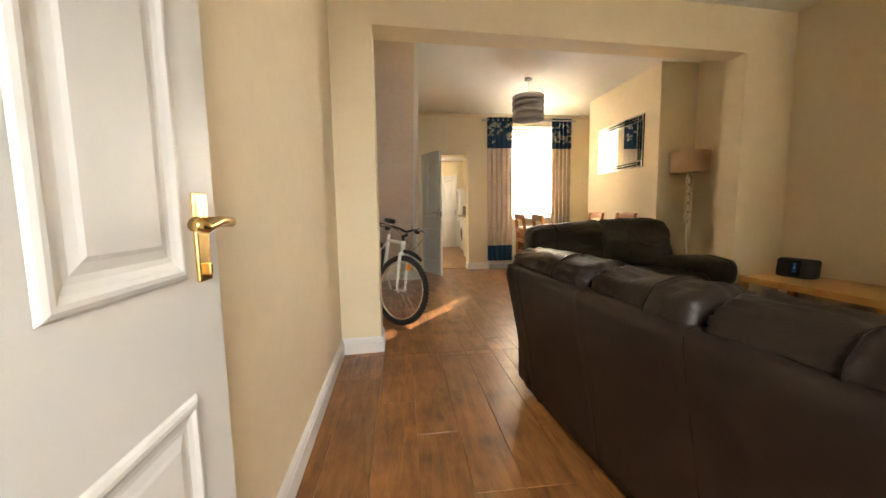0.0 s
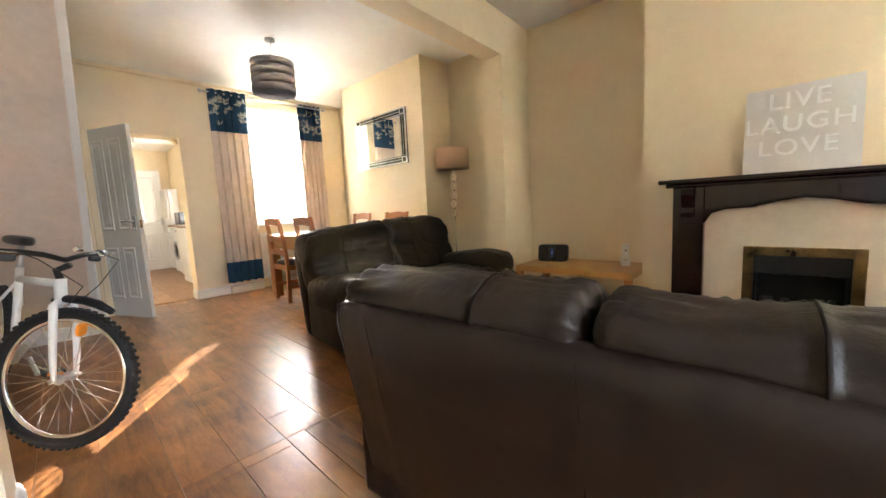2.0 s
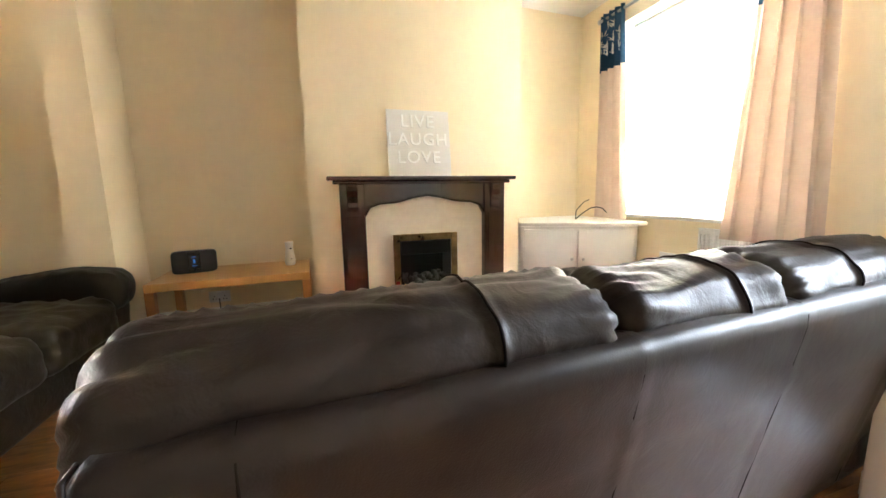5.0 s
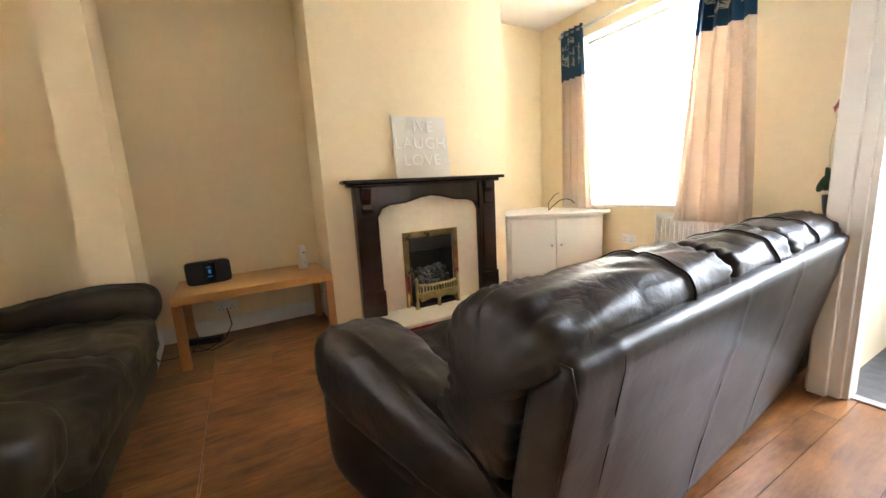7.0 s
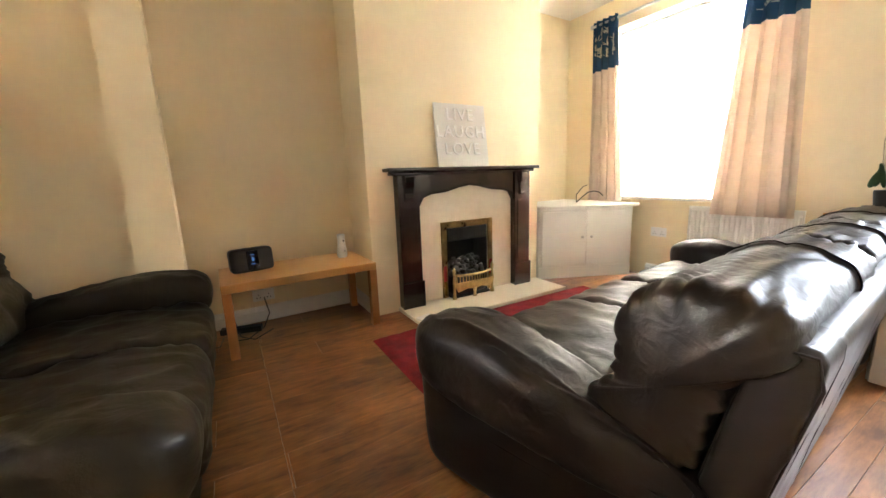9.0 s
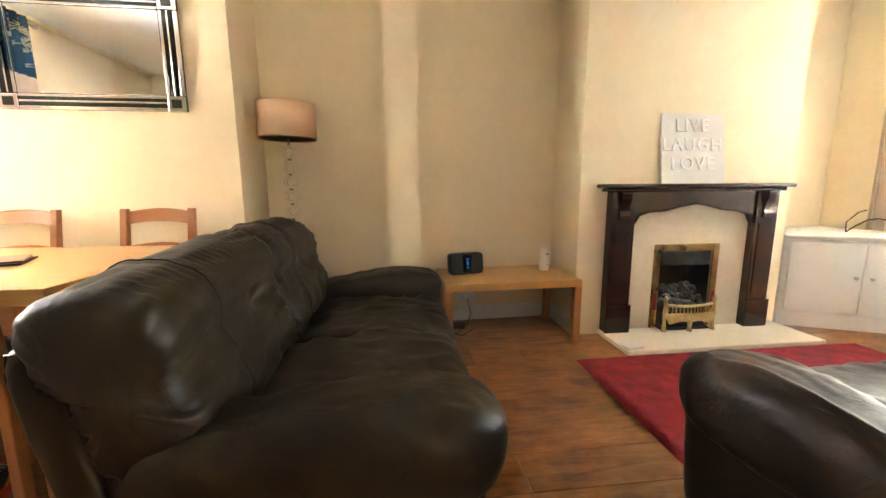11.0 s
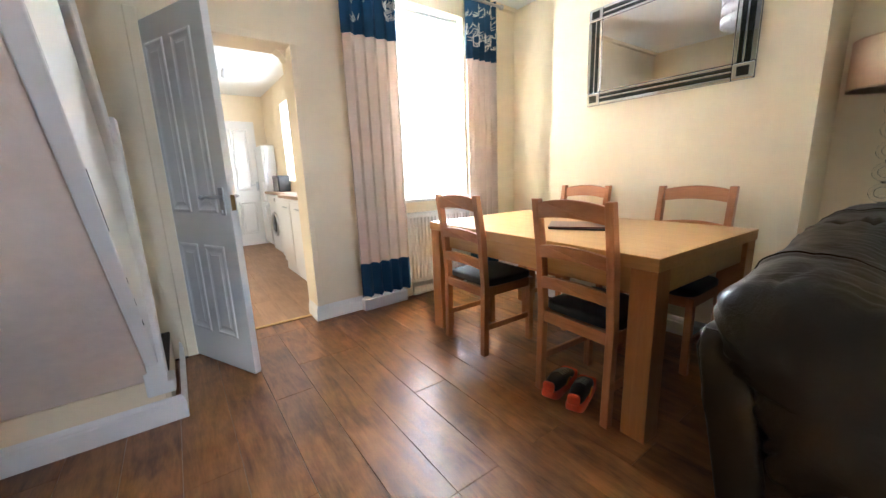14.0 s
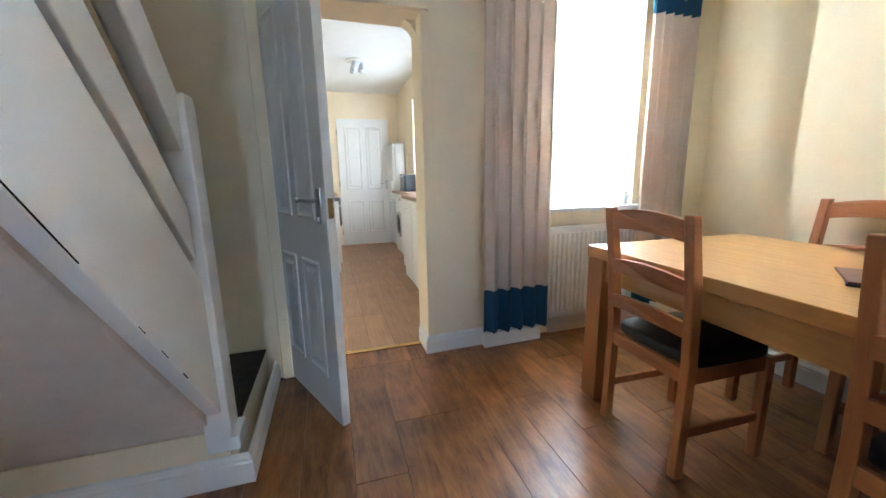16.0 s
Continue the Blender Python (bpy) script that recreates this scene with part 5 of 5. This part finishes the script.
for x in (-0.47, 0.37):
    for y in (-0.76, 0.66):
        part("leg", box(x, y, 0, x + 0.10, y + 0.10, 0.704, bevel=0.003), M_OAKSHADED, dt)


def chair(at):
    """Local: faces +x, back at x = 0; y across."""
    c = thing("dining_chair", "reddish brown wooden ladder-back chair with black seat", "chair", at, "chairs round the dining table")
    w, d = 0.40, 0.40
    for y in (-w / 2, w / 2 - 0.036):
        part("back_leg", slab([(0.0, 0.0), (0.036, 0.0), (0.046, 0.44), (0.030, 0.70), (-0.012, 0.955), (-0.046, 0.955), (-0.012, 0.70), (0.008, 0.44)], 'y', y, y + 0.036, bevel=0.004), M_CHAIR, c)
        part("front_leg", box(d - 0.02, y, 0, d + 0.016, y + 0.036, 0.42, bevel=0.004), M_CHAIR, c)
        part("side_rail", box(0.04, y + 0.008, 0.365, d - 0.02, y + 0.028, 0.42, bevel=0.003), M_CHAIR, c)
        part("stretcher", box(0.03, y + 0.010, 0.155, d - 0.02, y + 0.026, 0.19, bevel=0.003), M_CHAIR, c)
    for x in (0.01, d - 0.012):
        part("cross_rail", box(x, -w / 2 + 0.036, 0.365, x + 0.02, w / 2 - 0.036, 0.42, bevel=0.003), M_CHAIRX, c)
    for k, (z0, z1, arch_) in enumerate(((0.865, 0.935, 0.022), (0.685, 0.74, 0.018), (0.535, 0.59, 0.016))):
        n = 12
        lo, hi = [], []
        for i in range(n + 1):
            u = i / n * 2 - 1
            yv = u * (w / 2 - 0.03)
            hi.append((yv, z1 + arch_ * (1 - u * u)))
            lo.append((yv, z0 + arch_ * (1 - u * u) * 0.75))
        b = slab(lo + hi[::-1], 'x', -0.009, 0.009)
        for v in b.verts:
            v.co.x += 0.016 - (v.co.z - 0.5) * 0.092 - 0.018 * (1 - (v.co.y / (w / 2)) ** 2)
        part("back_slat", b, M_CHAIRX, c)
    part("seat", pillow(0.035, -w / 2 + 0.004, 0.415, d + 0.02, w / 2 - 0.004, 0.465, power=7, cuts=9, wrinkle=0.003), M_SEATPAD, c, "black padded seat", smooth=True)
    return c


ch = chair(pose(2.67, 6.255, 0, 0, 0, -1.5))
copy_thing(ch, pose(2.65, 5.468, 0, 0, 0, -3))
copy_thing(ch, pose(3.745, 6.16, 0, 0, 0, 178))
copy_thing(ch, pose(3.745, 5.44, 0, 0, 0, 180))
tm = thing("table_mat", "dark red place mats stacked on the table", "place mat", pose(3.12, 5.76, 0.758, 0, 0, 28))
part("mat", box(-0.11, -0.15, 0, 0.11, 0.15, 0.008, bevel=0.002), M_SEATPAD, tm)
part("mat", box(-0.11, -0.15, 0.0085, 0.11, 0.15, 0.0165, bevel=0.002), M_MAT, tm, at=pose(0.005, 0.01, 0, 0, 0, 6))


def shoe(at):
    s = thing("trainer", "black running shoe with bright orange sole under a chair", "shoe", at, "pair of trainers")

    def last(q):
        k = (q.x + 0.14) / 0.28
        w = 1.0 - 0.28 * (1 - k) - 0.12 * max(0, k - 0.8) * 5
        top = 0.105 - 0.045 * max(0, (k - 0.35)) / 0.65 if q.z > 0.05 else None
        z = q.z if top is None else 0.03 + (q.z - 0.03) * (top - 0.03) / 0.075
        return Vector((q.x, q.y * w, z))
    part("upper", pillow(-0.135, -0.045, 0.022, 0.135, 0.045, 0.105, power=3, cuts=9, wrinkle=0.003, shape=last), M_BLACK, s, smooth=True)
    part("sole", pillow(-0.142, -0.049, 0.0, 0.142, 0.049, 0.045, power=6, cuts=9, wrinkle=0.001, shape=lambda q: Vector((q.x, q.y * (1 - 0.2 * (0.14 - q.x) / 0.28), q.z + 0.018 * max(0, abs(q.x) - 0.09) / 0.05))), M_ORANGESOLE, s, "bright orange foam sole", smooth=True)
    part("heel_tab", pillow(-0.140, -0.028, 0.05, -0.118, 0.028, 0.10, power=4, cuts=4, wrinkle=0.0), M_ORANGESOLE, s, smooth=True)
    for k in range(4):
        x = -0.02 + k * 0.024
        part("lace", tube([(x, -0.025, 0.094 - k * 0.006), (x + 0.006, 0, 0.104 - k * 0.006), (x, 0.025, 0.094 - k * 0.006)], 0.003, 6), M_LEAFCREAM, s, smooth=True)
    part("side_stripe", tube([(-0.03, -0.046, 0.05), (0.01, -0.047, 0.075), (0.04, -0.044, 0.06)], 0.004, 6), M_ORANGE, s)
    return s


sh = shoe(pose(2.74, 5.46, 0, 0, 0, 20))
copy_thing(sh, pose(2.74, 5.58, 0, 0, 0, 14))


# ---- bicycle ----
def bicycle():
    b = thing("bicycle", "white mountain bike with black tyres and orange reflectors", "bicycle", pose(0.86, 4.345, 0, 0, 0, 0) @ pose(0, 0, 0, 0, 12, 0))
    # steering group: local x forward of the wheel; turned so that the wheel points to the walkway
    st = pose(0, 0, 0, 0, 0, -44)
    hub = Vector((0, 0, 0.315))

    def wheel(centre, turn, nm):
        m = Matrix.Translation(centre) @ turn
        ring = lambda r, n=48: [(r * math.cos(k * math.tau / n), 0, r * math.sin(k * math.tau / n)) for k in range(n)]
        w = part(nm, tube([(0, -0.048, 0), (0, 0.048, 0)], 0.012, 12, lathe([(0.001, -0.001), (0.001, 0.001)], 6)), M_STEEL, b, at=m)
        part("tyre", tube(ring(0.292), 0.022, 12, closed=True), M_RUBBER, w, "knobbly black tyre", smooth=True)
        t = bmesh.new()
        for k in range(60):
            a = k * math.tau / 60
            for dy in (-0.014, 0.014):
                aa = a + (0.5 if dy > 0 else 0) * math.tau / 60
                c = Vector((0.3095 * math.cos(aa), dy * 0.8, 0.3095 * math.sin(aa)))
                bb = box(-0.005, -0.008, -0.008, 0.005, 0.008, 0.008)
                for v in bb.verts:
                    v.co = Matrix.Rotation(-aa, 3, 'Y') @ v.co + c
                join(t, bb)
        part("tread", t, M_RUBBER, w)
        part("rim", tube(ring(0.262), 0.010, 8, closed=True), M_CHROME, w, "silver alloy rim", smooth=True)
        for k in range(32):
            a = k * math.tau / 32
            s = 1 if k % 2 else -1
            tw = 0.5 * (1 if k % 4 < 2 else -1)
            part("spoke", tube([(0.018 * math.cos(a + tw), s * 0.028, 0.018 * math.sin(a + tw)), (0.256 * math.cos(a), 0, 0.256 * math.sin(a))], 0.0014, 5), M_CHROME, w)
        part("hub_flange", lathe([(0.02, -0.035), (0.024, -0.030), (0.012, -0.022), (0.012, 0.022), (0.024, 0.030), (0.02, 0.035)], 16), M_STEEL, w, smooth=True, at=pose(0, 0, 0, 90, 0, 0))
        return w

    wheel(hub, st.to_3x3().to_4x4(), "front_wheel")
    white = M_WHITEPL
    # fork: rakes back from the hub to the head tube
    crown, top = Vector((-0.060, 0, 0.645)), Vector((-0.09, 0, 0.82))
    for s in (-1, 1):
        part("fork_blade", tube([st @ Vector((0, s * 0.052, 0.315)), st @ Vector((-0.012, s * 0.055, 0.40)), st @ Vector((-0.03, s * 0.055, 0.54)), st @ Vector((-0.05, s * 0.045, 0.64)), st @ (crown + Vector((0, s * 0.01, 0.01)))],
                                [0.009, 0.013, 0.015, 0.016, 0.015], 12), white, b, "white curved suspension fork leg", smooth=True)
    part("axle_nut", tube([st @ Vector((0, -0.07, 0.315)), st @ Vector((0, 0.07, 0.315))], 0.008, 10), M_STEEL, b)
    part("head_tube", tube([st @ crown, st @ (crown + (top - crown) * 0.62)], 0.022, 16), white, b, smooth=True)
    part("stem", tube([st @ (crown + (top - crown) * 0.62), st @ (top + Vector((-0.01, 0, -0.03))), st @ (top + Vector((0.045, 0, 0.0)))], 0.015, 12), M_BLACK, b, smooth=True)
    bar = [st @ (top + Vector((0.02 - 0.09 * abs(u) ** 2, u * 0.30, 0.02 + 0.03 * min(1, abs(u) * 2.5)))) for u in (-1, -0.8, -0.55, -0.3, -0.12, 0, 0.12, 0.3, 0.55, 0.8, 1)]
    part("handlebar", tube(bar, 0.012, 10), M_BLACK, b, smooth=True)
    for s, idx in ((-1, (0, 1, 2)), (1, (10, 9, 8))):
        e = [bar[i] for i in idx]
        g = part("grip", tube([e[0], e[0].lerp(e[1], 0.9), e[1].lerp(e[2], 0.2)], 0.0175, 12), M_BLACK, b, "black rubber grip", smooth=True)
        q = e[1].lerp(e[2], 0.6)
        f = st.to_3x3() @ Vector((1, 0, 0))
        along = (e[0] - e[2]).normalized()
        part("brake_lever", tube([q, q + f * 0.04 + Vector((0, 0, -0.008)), q + f * 0.055 + along * 0.05, q + f * 0.05 + along * 0.11], [0.011, 0.008, 0.006, 0.005], 8), M_CHROME, b, "silver brake lever", smooth=True)
        part("shifter", pillow(-0.025, -0.02, -0.018, 0.025, 0.02, 0.018, power=4, cuts=4, wrinkle=0.0), M_BLACK, b, smooth=True, at=Matrix.Translation(q + Vector((0, 0, -0.022))))
        lv = q + f * 0.04
        part("brake_cable", tube([lv, lv + f * 0.08 + Vector((0, 0, -0.02)), st @ (crown + Vector((0.12, s * 0.04, 0.09))), st @ (crown + Vector((0.05, s * 0.02, 0.0)))], 0.0025, 6), M_BLACK, b, smooth=True)
    part("bell", lathe([(0.018, 0), (0.02, 0.01), (0.012, 0.022), (0.002, 0.026)], 14), M_CHROME, b, smooth=True, at=Matrix.Translation(st @ (top + Vector((0.0, 0.08, 0.06)))))
    # mudguard and reflector ahead of the crown
    part("mudguard", tube([st @ Vector((0.30 * math.sin(a) * 1.18, 0, 0.315 + 0.30 * math.cos(a) * 1.18)) for a in (-0.28, -0.1, 0.1, 0.3, 0.5)], [0.010, 0.018, 0.020, 0.020, 0.014], 8), M_BLACK, b, "short black mudguard", smooth=True)
    part("front_reflector", pillow(-0.012, -0.024, -0.03, 0.012, 0.024, 0.03, power=3, cuts=4, wrinkle=0.0), M_ORANGE, b, "orange reflector lamp", smooth=True, at=st @ Matrix.Translation((0.06, -0.02, 0.54)))
    # frame runs back beneath the stairs
    back = Matrix.Rotation(radians(104), 4, 'Z')

    def F(x, y, z):
        return st @ (crown + Vector((0, 0, 0))) * 1.0 + back @ Vector((x, y, z))
    h0, h1 = st @ (crown + (top - crown) * 0.08), st @ (crown + (top - crown) * 0.5)
    bb, seat_t, rear = F(0.58, 0, -0.38), F(0.66, 0, 0.04), F(0.98, 0, -0.345)
    for p, q, r in ((h0, bb, 0.021), (h1, seat_t, 0.018), (bb, F(0.68, 0, 0.10), 0.017)):
        part("frame_tube", tube([p, q], r, 12), white, b, "white frame tube", smooth=True)
    for s in (-0.05, 0.05):
        part("stay", tube([bb, F(0.80, s, -0.365), rear + back.to_3x3() @ Vector((0, s, 0))], 0.009, 8), white, b, smooth=True)
        part("stay", tube([seat_t, F(0.80, s, -0.12), rear + back.to_3x3() @ Vector((0, s, 0))], 0.008, 8), white, b, smooth=True)
    part("seat_post", tube([F(0.675, 0, 0.07), F(0.70, 0, 0.22)], 0.013, 10), M_STEEL, b, smooth=True)
    part("saddle", pillow(-0.14, -0.07, -0.025, 0.13, 0.07, 0.03, power=3, cuts=7, wrinkle=0.0, shape=lambda q: Vector((q.x, q.y * (0.45 + 0.55 * (q.x + 0.14) / 0.27), q.z))), M_BLACK, b, "black padded saddle", smooth=True,
         at=Matrix.Translation(F(0.72, 0, 0.245)) @ back)
    wheel(rear, back.to_3x3().to_4x4(), "rear_wheel")
    ring = [(0.085 * math.cos(k * math.tau / 28), 0, 0.085 * math.sin(k * math.tau / 28)) for k in range(28)]
    part("chainring", tube(ring, 0.006, 6, closed=True), M_BLACK, b, at=Matrix.Translation(bb + back.to_3x3() @ Vector((0, 0.05, 0))) @ back)
    for s, a in ((1, 0.3), (-1, 0.3 + math.pi)):
        o = bb + back.to_3x3() @ Vector((0, s * 0.06, 0))
        e = o + back.to_3x3() @ Vector((0.165 * math.cos(a), 0, 0.165 * math.sin(a)))
        part("crank_arm", tube([o, e], 0.011, 8), M_STEEL, b)
        pd_ = part("pedal", box(-0.04, -0.045, -0.011, 0.04, 0.045, 0.011, bevel=0.004), M_BLACK, b, at=Matrix.Translation(e + back.to_3x3() @ Vector((0, s * 0.055, 0))) @ back)
        part("pedal_reflector", box(-0.043, -0.03, -0.008, -0.0395, 0.03, 0.008), M_ORANGE, pd_, "orange reflector")
    return b


bicycle()

# ---- corner beyond the long sofa ----
tb = thing("side_table", "small oak side table behind the sofa end", "table", pose(1.93, 0.42, 0))
part("tabletop", box(-0.18, -0.19, 0.69, 0.18, 0.19, 0.72, bevel=0.003), M_OAK, tb)
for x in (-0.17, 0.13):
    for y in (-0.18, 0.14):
        part("leg", box(x, y, 0, x + 0.04, y + 0.04, 0.69, bevel=0.002), M_OAKSHADED, tb)
fw = thing("wrapped_flower", "pink artificial flower in clear cellophane and dark pot", "flower", pose(1.90, 0.42, 0.721))
part("pot", lathe([(0.045, 0), (0.055, 0.05), (0.062, 0.12), (0.058, 0.125)], 20), M_BLACK, fw, smooth=True)
part("stem", tube([(0, 0, 0.11), (0.005, 0, 0.3), (-0.01, 0, 0.56)], 0.004, 6), M_LEAF, fw)
part("wrap", lathe([(0.03, 0.16), (0.045, 0.26), (0.055, 0.40), (0.04, 0.52), (0.06, 0.60)], 9), M_CELLO, fw, "clear crinkled cellophane", smooth=False)
for k in range(9):
    a = k * math.tau / 9
    r = 0.035 if k % 2 else 0.05
    part("petal", pillow(-0.03, -0.008, -0.024, 0.03, 0.008, 0.024, power=2.4, cuts=4, wrinkle=0.004, seed=k), M_FLOWER, fw, smooth=True,
         at=pose(-0.01 + r * math.cos(a), r * math.sin(a), 0.60 + 0.012 * (k % 3), 40 * math.sin(a * 2), 30 * math.cos(a), math.degrees(a) + 90))
for k in range(8):
    a = k * math.tau / 8 + 0.3
    ln = 0.11 + 0.04 * (k % 3)
    part("leaf", pillow(-0.02, -0.004, -ln / 2, 0.02, 0.004, ln / 2, power=2.2, cuts=4, wrinkle=0.003, seed=k), M_LEAF, fw, smooth=True,
         at=pose(0.06 * math.cos(a), 0.06 * math.sin(a), 0.19 + 0.02 * (k % 2), 24 * math.sin(a), -24 * math.cos(a), math.degrees(a)))

# ---- kitchen ----
def unit(name, label, x0, y0, x1, y1, z1, door_x, category="cabinet"):
    u = thing(name, label, category, pose(0, 0, 0))
    part("carcass", box(x0, y0, 0.0, x1, y1, z1, bevel=0.002), M_GLOSS, u)
    s = -1 if door_x == x0 else 1
    d = part("door", box(min(door_x, door_x + s * 0.02), y0 + 0.004, 0.11, max(door_x, door_x + s * 0.02), y1 - 0.004, z1 - 0.02, bevel=0.003), M_GLOSS, u)
    part("handle", tube([(door_x + s * 0.02, y0 + 0.1, z1 - 0.09), (door_x + s * 0.045, y0 + 0.1, z1 - 0.09), (door_x + s * 0.045, y0 + 0.22, z1 - 0.09), (door_x + s * 0.02, y0 + 0.22, z1 - 0.09)], 0.005, 8), M_STEEL, d)
    return u


unit("base_unit", "white kitchen base unit", 2.33, 8.30, 2.68, 8.78, 0.86, 2.33)
unit("base_unit", "white kitchen base unit", 2.33, 8.80, 2.68, 9.28, 0.86, 2.33)
wm = thing("washing_machine", "white front-loading washing machine under the worktop", "washing machine", pose(0, 0, 0))
part("body", box(2.50, 10.20, 0.005, 2.68, 10.84, 0.85, bevel=0.008), M_WHITEPL, wm)
part("control_panel", box(2.488, 10.205, 0.74, 2.50, 10.835, 0.845, bevel=0.003), M_WHITEPL, wm)
part("dial", lathe([(0.025, 0), (0.022, 0.018)], 16), M_STEEL, wm, at=pose(2.488, 10.35, 0.79, 0, -90, 0))
part("door_ring", tube([(2.496, 10.52 + 0.165 * math.cos(k * math.tau / 32), 0.42 + 0.165 * math.sin(k * math.tau / 32)) for k in range(32)], 0.022, 8, closed=True), M_STEEL, wm, "grey porthole ring", smooth=True)
part("door_glass", lathe([(0.15, 0), (0.12, 0.02), (0.001, 0.03)], 28), M_EARTH, wm, smooth=True, at=pose(2.498, 10.52, 0.42, 0, -90, 0))
unit("base_unit", "white kitchen base unit", 2.48, 9.60, 2.68, 10.18, 0.86, 2.48)
whole("worktop", box(2.31, 8.28, 0.862, 2.685, 9.30, 0.90, box(2.455, 9.302, 0.862, 2.685, 10.85, 0.90, bevel=0.008), bevel=0.008), M_VINYL, "wood-effect kitchen worktop along the wall", "worktop")
fr = thing("fridge_freezer", "tall white fridge freezer at the kitchen end", "fridge", pose(0, 0, 0))
part("body", box(2.53, 10.90, 0.02, 2.68, 11.42, 1.60, bevel=0.006), M_WHITEPL, fr)
for z0, z1 in ((0.06, 0.72), (0.735, 1.595)):
    d = part("door", box(2.485, 10.90, z0, 2.529, 11.42, z1, bevel=0.010), M_WHITEPL, fr)
    part("handle", box(2.46, 10.95, z1 - 0.3 if z0 < 0.5 else z0 + 0.03, 2.486, 10.975, z1 - 0.03 if z0 < 0.5 else z0 + 0.3, bevel=0.006), M_WHITEPL, d)
mw = thing("microwave", "dark microwave standing on the worktop", "microwave", pose(0, 0, 0))
part("body", box(2.53, 10.16, 0.901, 2.68, 10.56, 1.13, bevel=0.008), M_BLACK, mw)
part("door", box(2.518, 10.17, 0.91, 2.53, 10.46, 1.12, bevel=0.003), M_EARTH, mw)
unit("base_unit", "white kitchen base unit opposite the washing machine", 1.12, 9.6, 1.62, 10.4, 0.86, 1.62)
whole("worktop", box(1.11, 9.58, 0.862, 1.64, 10.42, 0.90, bevel=0.008), M_VINYL, "wood-effect kitchen worktop opposite the fridge", "worktop")
whole("tea_towel", pillow(1.645, 9.95, 0.50, 1.675, 10.10, 0.86, power=5, cuts=6, wrinkle=0.015, seed=2), M_CARPET, "grey tea towel hanging from a cupboard handle", "towel", smooth=True)
sp = thing("ceiling_spotlight", "white three-lamp ceiling spotlight in the kitchen", "ceiling light", pose(1.95, 9.8, KH))
part("plate", lathe([(0.10, -0.025), (0.11, -0.012), (0.11, -0.001)], 28), M_WHITEPL, sp, smooth=True)
for k in range(3):
    a = k * math.tau / 3
    part("lamp_head", lathe([(0.028, -0.13), (0.030, -0.09), (0.018, -0.04), (0.010, -0.025)], 14), M_STEEL, sp, smooth=True, at=pose(0.06 * math.cos(a), 0.06 * math.sin(a), 0, 10 * math.sin(a), 10, 0))
whole("light_switch", box(-0.043, -0.009, -0.043, 0.043, 0, 0.043, bevel=0.003), M_WHITEPL, "white plastic light switch on the stair wall", "switch", pose(0.80, 7.255, 1.30))


# ---- floor boards, one by one ----
def plank_mesh(w, ln, t=0.010):
    b = bmesh.new()
    e = 0.0016
    lo = [b.verts.new((x, y, -t)) for x, y in ((0.0006, 0.0006), (w - 0.0006, 0.0006), (w - 0.0006, ln - 0.0006), (0.0006, ln - 0.0006))]
    mi = [b.verts.new((x, y, -e)) for x, y in ((0.0006, 0.0006), (w - 0.0006, 0.0006), (w - 0.0006, ln - 0.0006), (0.0006, ln - 0.0006))]
    hi = [b.verts.new((x, y, 0)) for x, y in ((e, e), (w - e, e), (w - e, ln - e), (e, ln - e))]
    b.faces.new(hi)
    for i in range(4):
        j = (i + 1) % 4
        b.faces.new((lo[i], lo[j], mi[j], mi[i]))
        b.faces.new((mi[i], mi[j], hi[j], hi[i]))
    return b


MESHES = {}


def plank(parent, material, x, y, w, ln):
    key = (material.name, round(w, 3), round(ln, 3))
    if key not in MESHES:
        b = plank_mesh(w, ln)
        me = bpy.data.meshes.new("plank")
        b.normal_update()
        b.to_mesh(me)
        b.free()
        me.materials.append(material)
        MESHES[key] = me
    o = new("plank", MESHES[key])
    o.parent = parent
    o.location = (x, y, 0)
    return o


def lay(parent, material, x0, y0, x1, y1, xs, w, ln, seed):
    r = random.Random(seed)
    x = xs
    while x < x1:
        a, b = max(x, x0), min(x + w, x1)
        if b - a > 0.004:
            y = y0 - r.choice((0.15, 0.45, 0.75, 1.05)) * ln / 1.28
            while y < y1:
                c, d = max(y, y0), min(y + ln, y1)
                if d - c > 0.01:
                    plank(parent, material, a, c, b - a, d - c)
                y += ln
        x += w


floor = thing("floor", "dark reddish brown laminate floor with long planks", "floor", pose(0, 0, 0))
tagged(floor, kind="structure")
lay(floor, M_PLANK, 0.47, 1.12, 1.66, 3.6, 0.415, 0.193, 1.28, 3)
lay(floor, M_PLANK, 1.66, 0.2, 4.44, 3.6, 0.415 + 0.193 * 7 - 0.193, 0.193, 1.28, 4)
lay(floor, M_PLANK, 0.47, 3.6, 4.36, 7.24, 0.415, 0.193, 1.28, 6)
lay(floor, M_PLANK, 1.24, 7.24, 4.30, 7.43, 0.415, 0.193, 1.28, 8)
kfloor = thing("floor_kitchen", "light brown wood-effect vinyl kitchen floor", "floor", pose(0, 0, 0))
tagged(kfloor, kind="structure")
lay(kfloor, M_VINYL, KX0, 7.465, KX1, KY1, KX0, 0.16, 0.95, 9)
